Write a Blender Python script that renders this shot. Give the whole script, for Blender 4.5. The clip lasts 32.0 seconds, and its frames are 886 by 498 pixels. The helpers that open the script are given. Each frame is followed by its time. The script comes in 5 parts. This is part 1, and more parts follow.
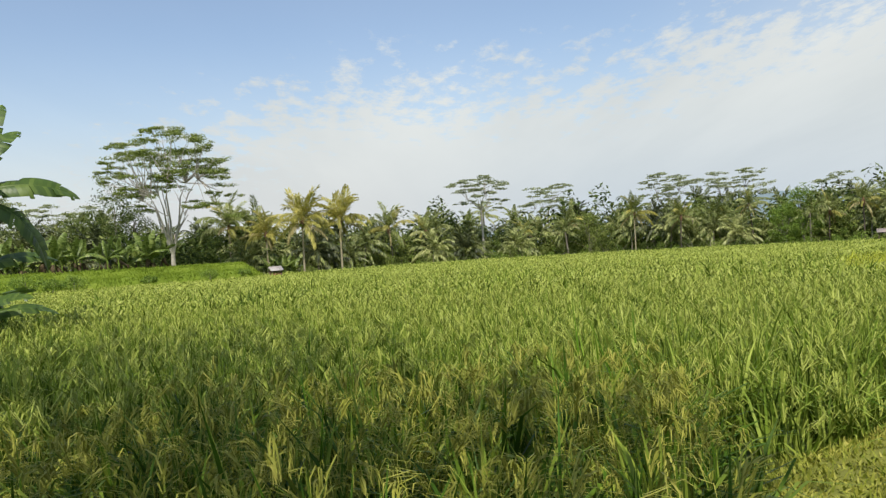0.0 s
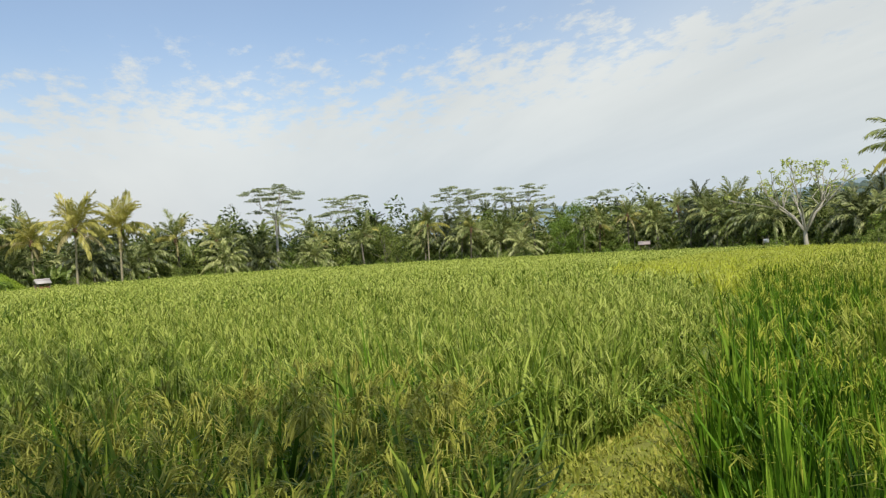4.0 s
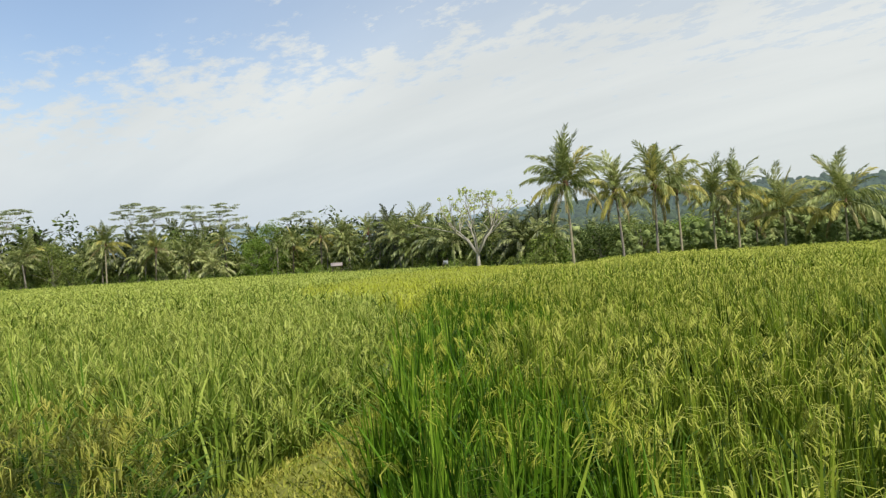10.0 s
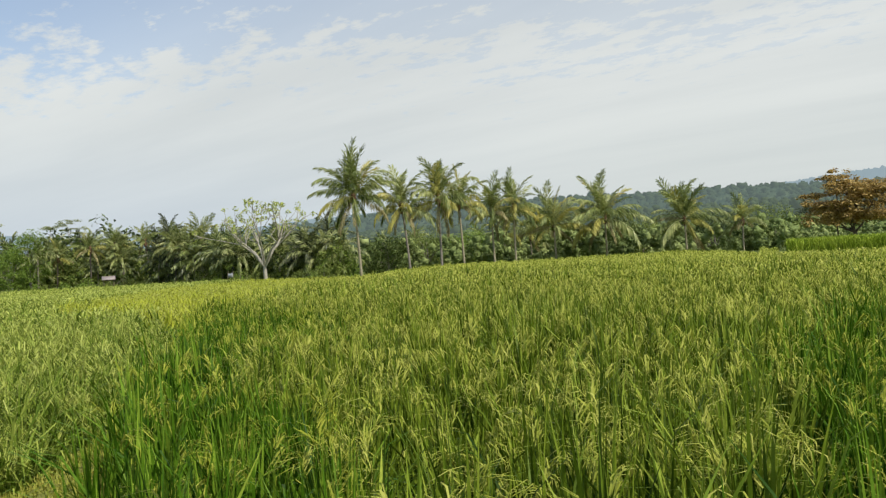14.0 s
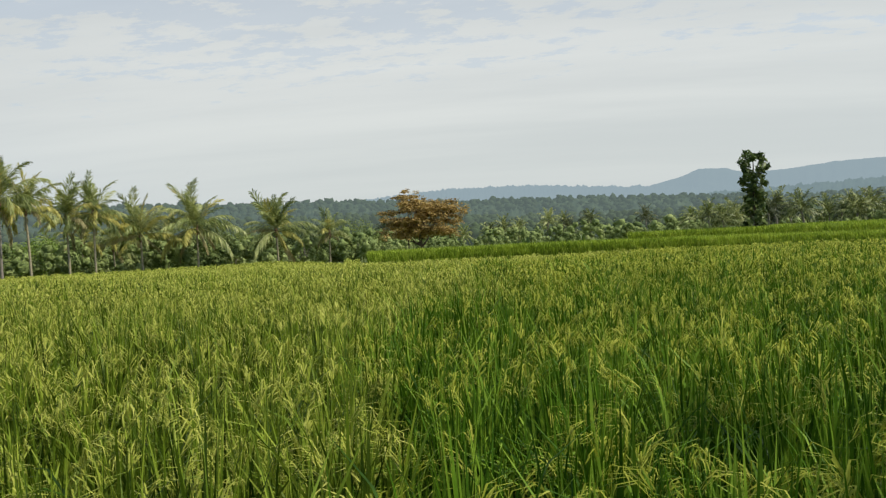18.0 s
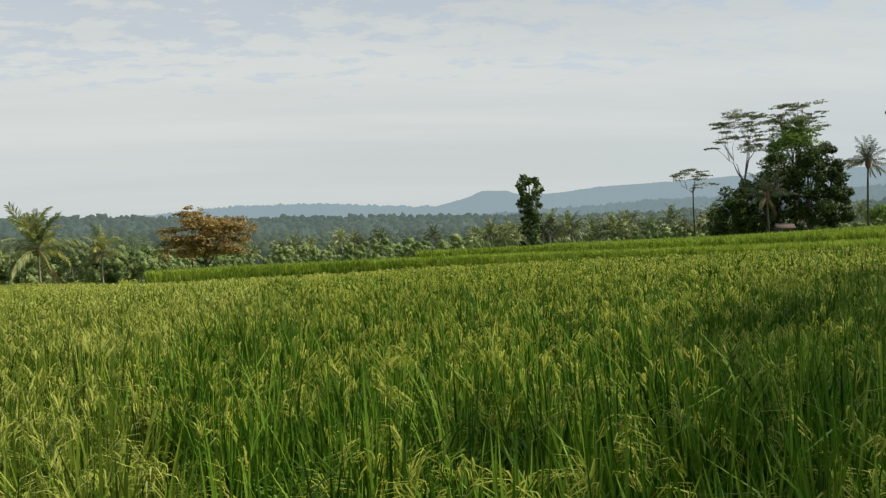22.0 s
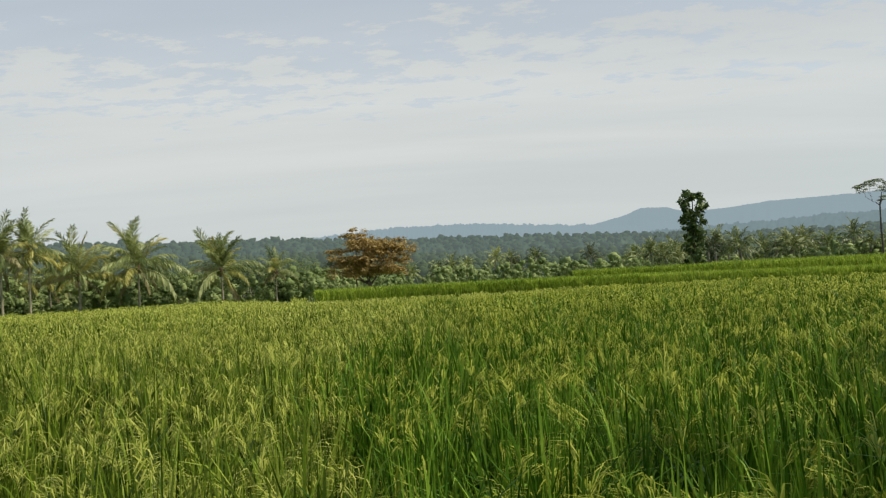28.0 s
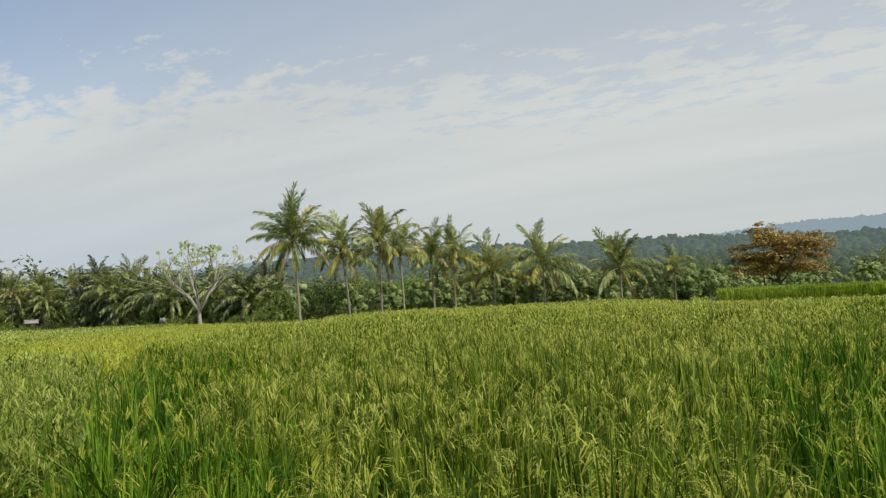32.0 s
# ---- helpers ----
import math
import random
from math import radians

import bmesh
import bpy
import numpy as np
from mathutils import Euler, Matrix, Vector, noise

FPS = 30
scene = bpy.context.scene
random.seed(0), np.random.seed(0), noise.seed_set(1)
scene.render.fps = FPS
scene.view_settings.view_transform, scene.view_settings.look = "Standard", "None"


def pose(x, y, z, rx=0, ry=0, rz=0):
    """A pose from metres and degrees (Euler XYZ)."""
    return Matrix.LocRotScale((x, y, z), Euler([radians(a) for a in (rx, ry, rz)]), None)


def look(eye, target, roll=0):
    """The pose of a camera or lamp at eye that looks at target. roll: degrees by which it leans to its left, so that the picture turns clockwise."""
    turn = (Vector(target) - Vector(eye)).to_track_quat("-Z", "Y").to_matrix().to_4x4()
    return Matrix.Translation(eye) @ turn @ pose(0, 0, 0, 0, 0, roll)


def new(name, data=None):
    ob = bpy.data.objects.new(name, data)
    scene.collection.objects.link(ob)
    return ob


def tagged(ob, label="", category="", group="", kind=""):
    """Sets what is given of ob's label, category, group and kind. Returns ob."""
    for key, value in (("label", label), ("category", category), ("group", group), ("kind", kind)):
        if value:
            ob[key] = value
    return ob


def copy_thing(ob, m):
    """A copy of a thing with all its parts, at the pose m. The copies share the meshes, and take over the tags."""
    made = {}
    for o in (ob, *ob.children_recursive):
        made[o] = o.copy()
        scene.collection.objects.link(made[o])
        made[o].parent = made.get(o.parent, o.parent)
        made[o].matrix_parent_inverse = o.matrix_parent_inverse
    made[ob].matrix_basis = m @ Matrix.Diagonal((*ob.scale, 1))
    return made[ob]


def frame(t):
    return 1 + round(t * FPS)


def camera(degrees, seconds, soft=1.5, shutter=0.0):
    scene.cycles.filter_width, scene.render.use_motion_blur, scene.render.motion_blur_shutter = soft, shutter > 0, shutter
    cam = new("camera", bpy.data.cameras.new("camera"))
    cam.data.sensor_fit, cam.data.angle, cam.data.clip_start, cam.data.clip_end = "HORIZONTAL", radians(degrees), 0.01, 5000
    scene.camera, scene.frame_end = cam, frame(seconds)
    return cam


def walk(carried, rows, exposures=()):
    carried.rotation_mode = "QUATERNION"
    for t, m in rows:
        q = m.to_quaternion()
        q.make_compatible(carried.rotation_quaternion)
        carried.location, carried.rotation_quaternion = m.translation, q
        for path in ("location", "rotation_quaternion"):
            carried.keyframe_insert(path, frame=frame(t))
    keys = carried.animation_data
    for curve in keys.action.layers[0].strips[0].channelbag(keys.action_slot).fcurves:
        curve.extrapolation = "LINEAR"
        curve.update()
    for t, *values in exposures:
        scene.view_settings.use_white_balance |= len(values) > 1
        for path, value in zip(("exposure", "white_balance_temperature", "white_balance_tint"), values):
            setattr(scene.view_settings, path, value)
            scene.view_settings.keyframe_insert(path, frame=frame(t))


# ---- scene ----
EYE = 1.65          # height of the lens above the paddy floor at the standing point
cam = camera(60.85, 32.0, soft=1.3)


def bearing_vec(az, el=0.0):
    a, e = radians(az), radians(el)
    return Vector((math.sin(a) * math.cos(e), math.cos(a) * math.cos(e), math.sin(e)))


# seconds, x, y, bearing, tilt, lean of a hand-held sweep over the fields
SWEEP = [
    (0, -0.216, 0.135, -0.00, 0.23, -4.17), (0.5, -0.211, 0.142, 1.44, 0.21, -4.17), (1, -0.203, 0.154, 3.42, 0.10, -4.19),
    (1.5, -0.191, 0.171, 5.60, 0.11, -4.15), (2, -0.176, 0.192, 7.09, 0.07, -4.22), (2.5, -0.160, 0.213, 8.81, 0.05, -4.17),
    (3, -0.145, 0.230, 10.73, 0.06, -4.08), (3.5, -0.133, 0.242, 12.79, -0.04, -4.17), (4, -0.124, 0.247, 15.38, -0.07, -4.07),
    (4.5, -0.119, 0.250, 17.70, -0.17, -4.01), (6.5, -0.120, 0.225, 25.96, -0.26, -3.85), (7, -0.117, 0.223, 27.88, -0.12, -3.89),
    (7.5, -0.113, 0.221, 29.58, -0.31, -3.82), (8, -0.108, 0.218, 31.43, -0.21, -3.74), (8.5, -0.101, 0.212, 33.17, -0.12, -3.86),
    (9, -0.090, 0.202, 34.72, -0.13, -3.81), (9.5, -0.073, 0.183, 36.36, -0.18, -3.65), (10, -0.048, 0.147, 38.35, -0.07, -3.90),
    (10.5, -0.019, 0.095, 40.32, -0.06, -4.05), (11, 0.007, 0.037, 42.05, -0.02, -3.94), (11.5, 0.026, -0.015, 43.12, 0.06, -3.92),
    (12, 0.042, -0.051, 43.92, 0.20, -3.88), (12.5, 0.063, -0.077, 45.39, 0.11, -3.78), (13, 0.088, -0.102, 48.91, 0.06, -3.72),
    (13.5, 0.114, -0.130, 51.69, -0.08, -3.78), (14, 0.134, -0.158, 54.09, -0.18, -3.71), (14.5, 0.145, -0.180, 57.08, -0.42, -3.67),
    (16.5, 0.082, -0.076, 69.31, -0.59, -3.44), (17, 0.095, -0.088, 73.67, -0.56, -3.48), (17.5, 0.109, -0.102, 79.14, -0.92, -3.22),
    (18, 0.118, -0.114, 84.34, -1.12, -2.98), (18.5, 0.120, -0.122, 87.08, -0.98, -2.94), (19, 0.119, -0.130, 89.58, -1.10, -2.93),
    (19.5, 0.119, -0.137, 91.36, -0.81, -2.92), (20, 0.120, -0.145, 93.67, -0.85, -2.90), (20.5, 0.119, -0.153, 95.39, -0.80, -2.89),
    (21, 0.116, -0.162, 97.11, -0.81, -2.90), (21.5, 0.113, -0.171, 98.51, -0.67, -3.01), (22, 0.111, -0.178, 100.13, -0.52, -2.86),
    (22.5, 0.111, -0.183, 102.16, -0.49, -2.91), (23, 0.110, -0.184, 104.14, -0.57, -2.95), (23.5, 0.109, -0.179, 105.94, -0.42, -2.88),
    (24, 0.107, -0.170, 107.86, -0.44, -2.93), (24.5, 0.106, -0.159, 108.75, -0.36, -2.78), (26.5, 0.079, -0.109, 97.23, 0.95, -3.05),
    (27, 0.063, -0.110, 93.93, 1.24, -3.06), (27.5, 0.044, -0.109, 90.72, 1.45, -3.03), (28, 0.027, -0.098, 88.44, 1.57, -3.18),
    (28.5, 0.014, -0.078, 84.50, 1.90, -3.14), (29, 0.004, -0.054, 80.70, 2.15, -3.07), (29.5, -0.009, -0.032, 75.86, 2.43, -3.13),
    (30, -0.024, -0.015, 71.58, 2.62, -2.99), (30.5, -0.041, -0.004, 68.05, 2.82, -3.03), (31, -0.054, 0.006, 64.54, 3.00, -2.89),
    (31.5, -0.065, 0.013, 61.46, 3.08, -2.97), (32, -0.072, 0.016, 59.00, 3.06, -3.08),
]

rows = []
for t, x, y, az, el, lean in SWEEP:
    eye = Vector((x, y, EYE))
    rows.append((t, look(eye, eye + bearing_vec(az, el) * 10.0, lean)))
walk(cam, rows, exposures=[(0, 0.0), (6, 0.02), (8, 0.05), (12, 0.05), (14, -0.03), (17, -0.07), (21, -0.14), (25, -0.14), (28, -0.16), (30, -0.2), (32, -0.22)])

# ---- light ----
SUN_AZ, SUN_EL = 184.0, 52.0
world = bpy.data.worlds.new("sky")
scene.world = world
world.use_nodes = True
wt = world.node_tree
wn, wl = wt.nodes, wt.links
wn.clear()


def wnode(kind, **sets):
    n = wn.new(kind)
    for k, v in sets.items():
        n.inputs[k].default_value = v
    return n


def wmath(op, a, b=None, clamp=False):
    n = wn.new("ShaderNodeMath")
    n.operation, n.use_clamp = op, clamp
    for i, v in enumerate((a, b)):
        if v is None:
            continue
        if isinstance(v, (int, float)):
            n.inputs[i].default_value = v
        else:
            wl.new(v, n.inputs[i])
    return n.outputs[0]


def wramp(value, lo, hi):
    n = wn.new("ShaderNodeMapRange")
    n.interpolation_type = "SMOOTHSTEP"
    n.inputs[1].default_value, n.inputs[2].default_value = lo, hi
    wl.new(value, n.inputs[0])
    return n.outputs[0]


def wmix(fac, a, b):
    n = wn.new("ShaderNodeMix")
    n.data_type = "RGBA"
    for sock, v in ((n.inputs[0], fac), (n.inputs[6], a), (n.inputs[7], b)):
        if isinstance(v, (tuple, float, int)):
            sock.default_value = v
        else:
            wl.new(v, sock)
    return n.outputs[2]


sky = wn.new("ShaderNodeTexSky")
sky.sky_type, sky.sun_disc = "NISHITA", False
sky.sun_elevation, sky.sun_rotation = radians(SUN_EL), radians(SUN_AZ)
sky.air_density, sky.dust_density, sky.ozone_density = 1.2, 0.5, 1.6
coord = wn.new("ShaderNodeTexCoord")
sep = wn.new("ShaderNodeSeparateXYZ")
wl.new(coord.outputs["Generated"], sep.inputs[0])
lift = wmath("ADD", wmath("MAXIMUM", sep.outputs[2], 0.0), 0.1)
px, py = wmath("DIVIDE", sep.outputs[0], lift), wmath("DIVIDE", sep.outputs[1], lift)
flat = wn.new("ShaderNodeCombineXYZ")
wl.new(px, flat.inputs[0])
wl.new(py, flat.inputs[1])


def wnoise(scale, detail, rough, stretch=(1, 1, 1), turn=0.0):
    m = wn.new("ShaderNodeMapping")
    m.inputs["Scale"].default_value = stretch
    m.inputs["Rotation"].default_value = (0, 0, radians(turn))
    wl.new(flat.outputs[0], m.inputs[0])
    n = wnode("ShaderNodeTexNoise", Scale=scale, Detail=detail, Roughness=rough)
    wl.new(m.outputs[0], n.inputs["Vector"])
    return n.outputs["Fac"]


sheet = wmath("SUBTRACT", wmath("ADD", wmath("MINIMUM", wmath("MULTIPLY", sep.outputs[0], 0.2), wmath("MULTIPLY", sep.outputs[0], 0.1)), 0.205), sep.outputs[2])
broad = wnoise(0.55, 5, 0.55, (1, 0.45, 1), 42)
ripple = wnoise(8.5, 5, 0.66, (1.0, 0.6, 1), -20)
cover = wmath("ADD", sheet, wmath("ADD", wmath("MULTIPLY", wmath("SUBTRACT", broad, 0.5), 0.3),
                                  wmath("MULTIPLY", wmath("SUBTRACT", ripple, 0.5), 0.34)))
low = wmath("MULTIPLY", wmath("SUBTRACT", 1.0, wramp(sep.outputs[2], 0.02, 0.2)), 0.8)
thin_ = wmath("MULTIPLY", wmath("SUBTRACT", 1.0, wramp(sep.outputs[2], 0.05, 0.3)), 0.6)
veil = wmath("MAXIMUM", thin_, wmath("MAXIMUM", wramp(cover, -0.05, 0.06), wmath("MULTIPLY", wramp(px, 0.4, 2.4), 0.72)))
streak = wnoise(0.9, 5, 0.55, (1, 0.25, 1), 60)
cloud = wmix(wramp(streak, 0.3, 0.7), (7.0, 7.3, 7.15, 1), (8.4, 8.6, 8.25, 1))
gain = wn.new("ShaderNodeVectorMath")
gain.operation = "MULTIPLY"
gain.inputs[1].default_value = (1.36, 1.42, 1.52)
wl.new(sky.outputs[0], gain.inputs[0])
bright = gain.outputs[0]
both = wmix(wmath("ADD", wmath("MULTIPLY", veil, 0.77), 0.15), bright, cloud)
back = wn.new("ShaderNodeBackground")
back.inputs["Strength"].default_value = 0.095
both = wmix(low, both, wmix(wramp(sep.outputs[0], 0.55, 1.0), wmix(wramp(sep.outputs[0], -0.2, 0.25), (7.1, 7.35, 7.5, 1), (5.9, 6.75, 7.6, 1)), (6.65, 7.2, 7.2, 1)))
wl.new(both, back.inputs[0])
wl.new(back.outputs[0], wn.new("ShaderNodeOutputWorld").inputs[0])

sun = new("sun", bpy.data.lights.new("sun", "SUN"))
sun.data.energy, sun.data.angle, sun.data.color = 5.0, radians(0.8), (1.0, 0.95, 0.86)
sun.matrix_world = look(bearing_vec(SUN_AZ, SUN_EL) * 100, (0, 0, 0))

# ---- materials ----


def material(name, colors, rough=0.7, scale=3.0, island=0.5, thin=0.0, bump=0.0, spread=0.5, spec=0.3, big=0.0, haze=0.0,
             haze_color=(0.32, 0.42, 0.5, 1), whole=0.2):
    """colors: from dark to light. island: how much each separate leaf or piece differs. thin: share of light that
    passes through a leaf.
    big: strength of a second, patchwise variation. haze: share of an emission glow in haze_color that imitates air
    before a far backdrop. whole: how much of the difference is between objects."""
    m = bpy.data.materials.new(name)
    m.use_nodes = True
    nt = m.node_tree
    n, l = nt.nodes, nt.links
    n.clear()
    out = n.new("ShaderNodeOutputMaterial")
    bsdf = n.new("ShaderNodeBsdfPrincipled")
    bsdf.inputs["Roughness"].default_value = rough
    bsdf.inputs["Specular IOR Level"].default_value = spec
    tc = n.new("ShaderNodeTexCoord")
    tex = n.new("ShaderNodeTexNoise")
    tex.inputs["Scale"].default_value, tex.inputs["Detail"].default_value = scale, 5.0
    tex.inputs["Roughness"].default_value = 0.6
    l.new(tc.outputs["Object"], tex.inputs["Vector"])
    geo = n.new("ShaderNodeNewGeometry")
    info = n.new("ShaderNodeObjectInfo")

    def mth(op, a, b):
        k = n.new("ShaderNodeMath")
        k.operation = op
        for i, v in enumerate((a, b)):
            if isinstance(v, (int, float)):
                k.inputs[i].default_value = v
            else:
                l.new(v, k.inputs[i])
        return k.outputs[0]
    piece = mth("ADD", mth("MULTIPLY", geo.outputs["Random Per Island"], 1.0 - whole), mth("MULTIPLY", info.outputs["Random"], whole))
    v = mth("ADD", mth("MULTIPLY", mth("SUBTRACT", tex.outputs["Fac"], 0.5), 2.0 * spread), mth("MULTIPLY", mth("SUBTRACT", piece, 0.5), 2.0 * island))
    if big:
        t2 = n.new("ShaderNodeTexNoise")
        t2.inputs["Scale"].default_value, t2.inputs["Detail"].default_value = scale * 0.08, 3.0
        l.new(tc.outputs["Object"], t2.inputs["Vector"])
        v = mth("ADD", v, mth("MULTIPLY", mth("SUBTRACT", t2.outputs["Fac"], 0.5), 2.0 * big))
    v = mth("ADD", v, 0.5)
    ramp = n.new("ShaderNodeValToRGB")
    l.new(v, ramp.inputs[0])
    e = ramp.color_ramp.elements
    while len(e) < len(colors):
        e.new(0.5)
    for i, c in enumerate(colors):
        e[i].position = i / max(1, len(colors) - 1)
        e[i].color = (*c, 1)
    l.new(ramp.outputs[0], bsdf.inputs["Base Color"])
    if bump:
        b = n.new("ShaderNodeBump")
        b.inputs["Strength"].default_value, b.inputs["Distance"].default_value = bump, 0.05
        l.new(tex.outputs["Fac"], b.inputs["Height"])
        l.new(b.outputs[0], bsdf.inputs["Normal"])
    last = bsdf.outputs[0]
    if thin:
        tr = n.new("ShaderNodeBsdfTranslucent")
        l.new(ramp.outputs[0], tr.inputs["Color"])
        mix = n.new("ShaderNodeMixShader")
        mix.inputs[0].default_value = thin
        l.new(last, mix.inputs[1])
        l.new(tr.outputs[0], mix.inputs[2])
        last = mix.outputs[0]
    if haze:
        em = n.new("ShaderNodeEmission")
        em.inputs["Color"].default_value = haze_color
        mix = n.new("ShaderNodeMixShader")
        mix.inputs[0].default_value = haze
        l.new(last, mix.inputs[1])
        l.new(em.outputs[0], mix.inputs[2])
        last = mix.outputs[0]
    l.new(last, out.inputs[0])
    return m


RICE_WARM = material("rice_leaf_warm", [(0.019, 0.044, 0.004), (0.145, 0.215, 0.014), (0.42, 0.48, 0.065)], 0.5, 3.2, 0.42, 0.22, spread=0.55, big=0.3, spec=0.14)
RICE = material("rice_leaf", [(0.007, 0.028, 0.003), (0.064, 0.148, 0.006), (0.25, 0.37, 0.035)], 0.5, 3.2, 0.44, 0.2, spread=0.55, big=0.3, spec=0.1)
RICE_MAIN = material("rice_leaf_main", [(0.020, 0.047, 0.005), (0.13, 0.20, 0.019), (0.39, 0.455, 0.085)], 0.52, 3.0, 0.42, 0.22, spread=0.5, big=0.25, spec=0.1)
RICE_RIPE = material("rice_leaf_ripe", [(0.008, 0.028, 0.004), (0.066, 0.132, 0.010), (0.25, 0.305, 0.042)], 0.47, 2.5, 0.42, 0.2, spread=0.5, big=0.5, spec=0.13)
RICE_PALE = material("rice_leaf_pale", [(0.32, 0.37, 0.03), (0.50, 0.53, 0.055), (0.66, 0.65, 0.10)], 0.6, 1.0, 0.35, 0.35, spread=0.3, spec=0.12)
RICE_YOUNG = material("rice_leaf_fresh", [(0.10, 0.17, 0.014), (0.30, 0.395, 0.035), (0.51, 0.575, 0.085)], 0.55, 1.0, 0.5, 0.26, spread=0.5, big=0.3, spec=0.12)
PANICLE = material("rice_grain", [(0.19, 0.225, 0.022), (0.335, 0.365, 0.055), (0.50, 0.50, 0.115)], 0.6, 2.0, 0.4, 0.3, spread=0.3, spec=0.1)
PANICLE_MAIN = material("rice_grain_pale", [(0.20, 0.245, 0.035), (0.365, 0.41, 0.08), (0.54, 0.57, 0.165)], 0.6, 2.0, 0.4, 0.3, spread=0.3, spec=0.1)
PANICLE_GREEN = material("rice_grain_green", [(0.13, 0.165, 0.012), (0.28, 0.315, 0.032), (0.46, 0.47, 0.08)], 0.6, 2.0, 0.4, 0.3, spread=0.3, spec=0.1)
PANICLE_RIPE = material("rice_grain_ripe", [(0.15, 0.165, 0.02), (0.30, 0.305, 0.05), (0.49, 0.455, 0.11)], 0.6, 2.0, 0.4, 0.3, spread=0.3, spec=0.1)
TURF = material("terrace_turf", [(0.11, 0.165, 0.018), (0.22, 0.30, 0.032), (0.35, 0.42, 0.065)], 0.65, 0.9, 0.3, 0.3, spread=0.4, big=0.5, spec=0.1)
GRASS = material("grass", [(0.13, 0.165, 0.02), (0.32, 0.37, 0.045), (0.52, 0.49, 0.12)], 0.65, 1.5, 0.4, 0.3, spread=0.4, big=0.4)
SOIL = material("grassy_soil", [(0.05, 0.07, 0.018), (0.11, 0.15, 0.035), (0.20, 0.22, 0.06)], 0.9, 1.5, 0.0, bump=0.6, big=0.6)
BANKGRASS = material("bank_grass", [(0.075, 0.09, 0.014), (0.235, 0.27, 0.028), (0.44, 0.41, 0.08)], 0.65, 2.5, 0.4, 0.25, spread=0.5, big=0.8)
BANKSOIL = material("bank_turf", [(0.09, 0.085, 0.02), (0.19, 0.20, 0.03), (0.31, 0.27, 0.07)], 0.9, 4.0, 0.0, bump=0.7, big=0.6)
BARK = material("bark", [(0.10, 0.085, 0.065), (0.22, 0.19, 0.15), (0.34, 0.31, 0.26)], 0.9, 5.0, 0.0, bump=0.6)
PALM_BARK = material("palm_bark", [(0.13, 0.11, 0.065), (0.29, 0.25, 0.16), (0.44, 0.39, 0.27)], 0.9, 4.0, 0.0, bump=0.6)
PALE_BARK = material("pale_bark", [(0.24, 0.21, 0.165), (0.40, 0.36, 0.30), (0.54, 0.50, 0.43)], 0.85, 4.0, 0.0, bump=0.5)
DARK_BARK = material("dark_bark", [(0.05, 0.04, 0.03), (0.10, 0.08, 0.06), (0.16, 0.13, 0.10)], 0.9, 5.0, 0.0, bump=0.6)
FROND = material("palm_leaflet", [(0.07, 0.10, 0.022), (0.26, 0.30, 0.08), (0.60, 0.59, 0.26)], 0.45, 2.0, 0.5, 0.32, spread=0.3, spec=0.35, whole=0.5)
FROND_OLD = material("palm_leaflet_old", [(0.13, 0.115, 0.05), (0.34, 0.29, 0.12), (0.54, 0.46, 0.22)], 0.6, 2.0, 0.5, 0.3, spread=0.3, whole=0.5)
FROND_GOLD = material("palm_leaflet_yellowing", [(0.17, 0.18, 0.035), (0.43, 0.395, 0.09), (0.68, 0.59, 0.19)], 0.5, 2.0, 0.5, 0.35, spread=0.3, whole=0.5)
# darkened leaflet copy: puts backlit shade into the colour; also varies the grove
FROND_DARK = material("palm_leaflet_dark", [(0.025, 0.036, 0.014), (0.075, 0.092, 0.032), (0.22, 0.225, 0.10)], 0.45, 2.0, 0.5, 0.2, spread=0.3, spec=0.35, whole=0.4)
TAN_BARK = material("tan_bark", [(0.20, 0.175, 0.135), (0.36, 0.325, 0.26), (0.50, 0.46, 0.39)], 0.9, 4.0, 0.0, bump=0.5)
# lighter copy of the banana leaf: sunlight put into its colour
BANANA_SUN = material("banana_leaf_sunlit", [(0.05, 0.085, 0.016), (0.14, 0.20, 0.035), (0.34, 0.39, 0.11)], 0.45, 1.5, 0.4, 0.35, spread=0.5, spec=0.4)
FROND_FAR = material("palm_leaflet_grove", [(0.045, 0.068, 0.018), (0.19, 0.225, 0.062), (0.52, 0.52, 0.22)], 0.45, 0.6, 0.5, 0.28, spread=0.45, spec=0.35)
FIBRE = material("palm_fibre", [(0.06, 0.035, 0.02), (0.16, 0.09, 0.05), (0.28, 0.18, 0.10)], 0.9, 6.0, 0.3, bump=0.5)
LEAF = material("tree_leaf", [(0.05, 0.075, 0.016), (0.165, 0.21, 0.045), (0.36, 0.40, 0.10)], 0.5, 0.8, 0.4, 0.32, spread=0.35, spec=0.12)
LEAF_DARK = material("dark_leaf", [(0.018, 0.032, 0.008), (0.052, 0.08, 0.017), (0.14, 0.18, 0.04)], 0.5, 0.8, 0.5, 0.2, spread=0.3, spec=0.1)
LEAF_TEAK = material("teak_leaf", [(0.03, 0.05, 0.012), (0.085, 0.125, 0.03), (0.25, 0.30, 0.09)], 0.5, 0.8, 0.5, 0.25, spread=0.3, spec=0.2)
LEAF_BRIGHT = material("bright_leaf", [(0.09, 0.15, 0.025), (0.19, 0.28, 0.045), (0.32, 0.40, 0.08)], 0.5, 0.8, 0.5, 0.35, spread=0.3, spec=0.12)
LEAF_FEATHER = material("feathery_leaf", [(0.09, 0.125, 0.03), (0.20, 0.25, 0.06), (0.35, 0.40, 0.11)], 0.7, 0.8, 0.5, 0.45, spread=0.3)
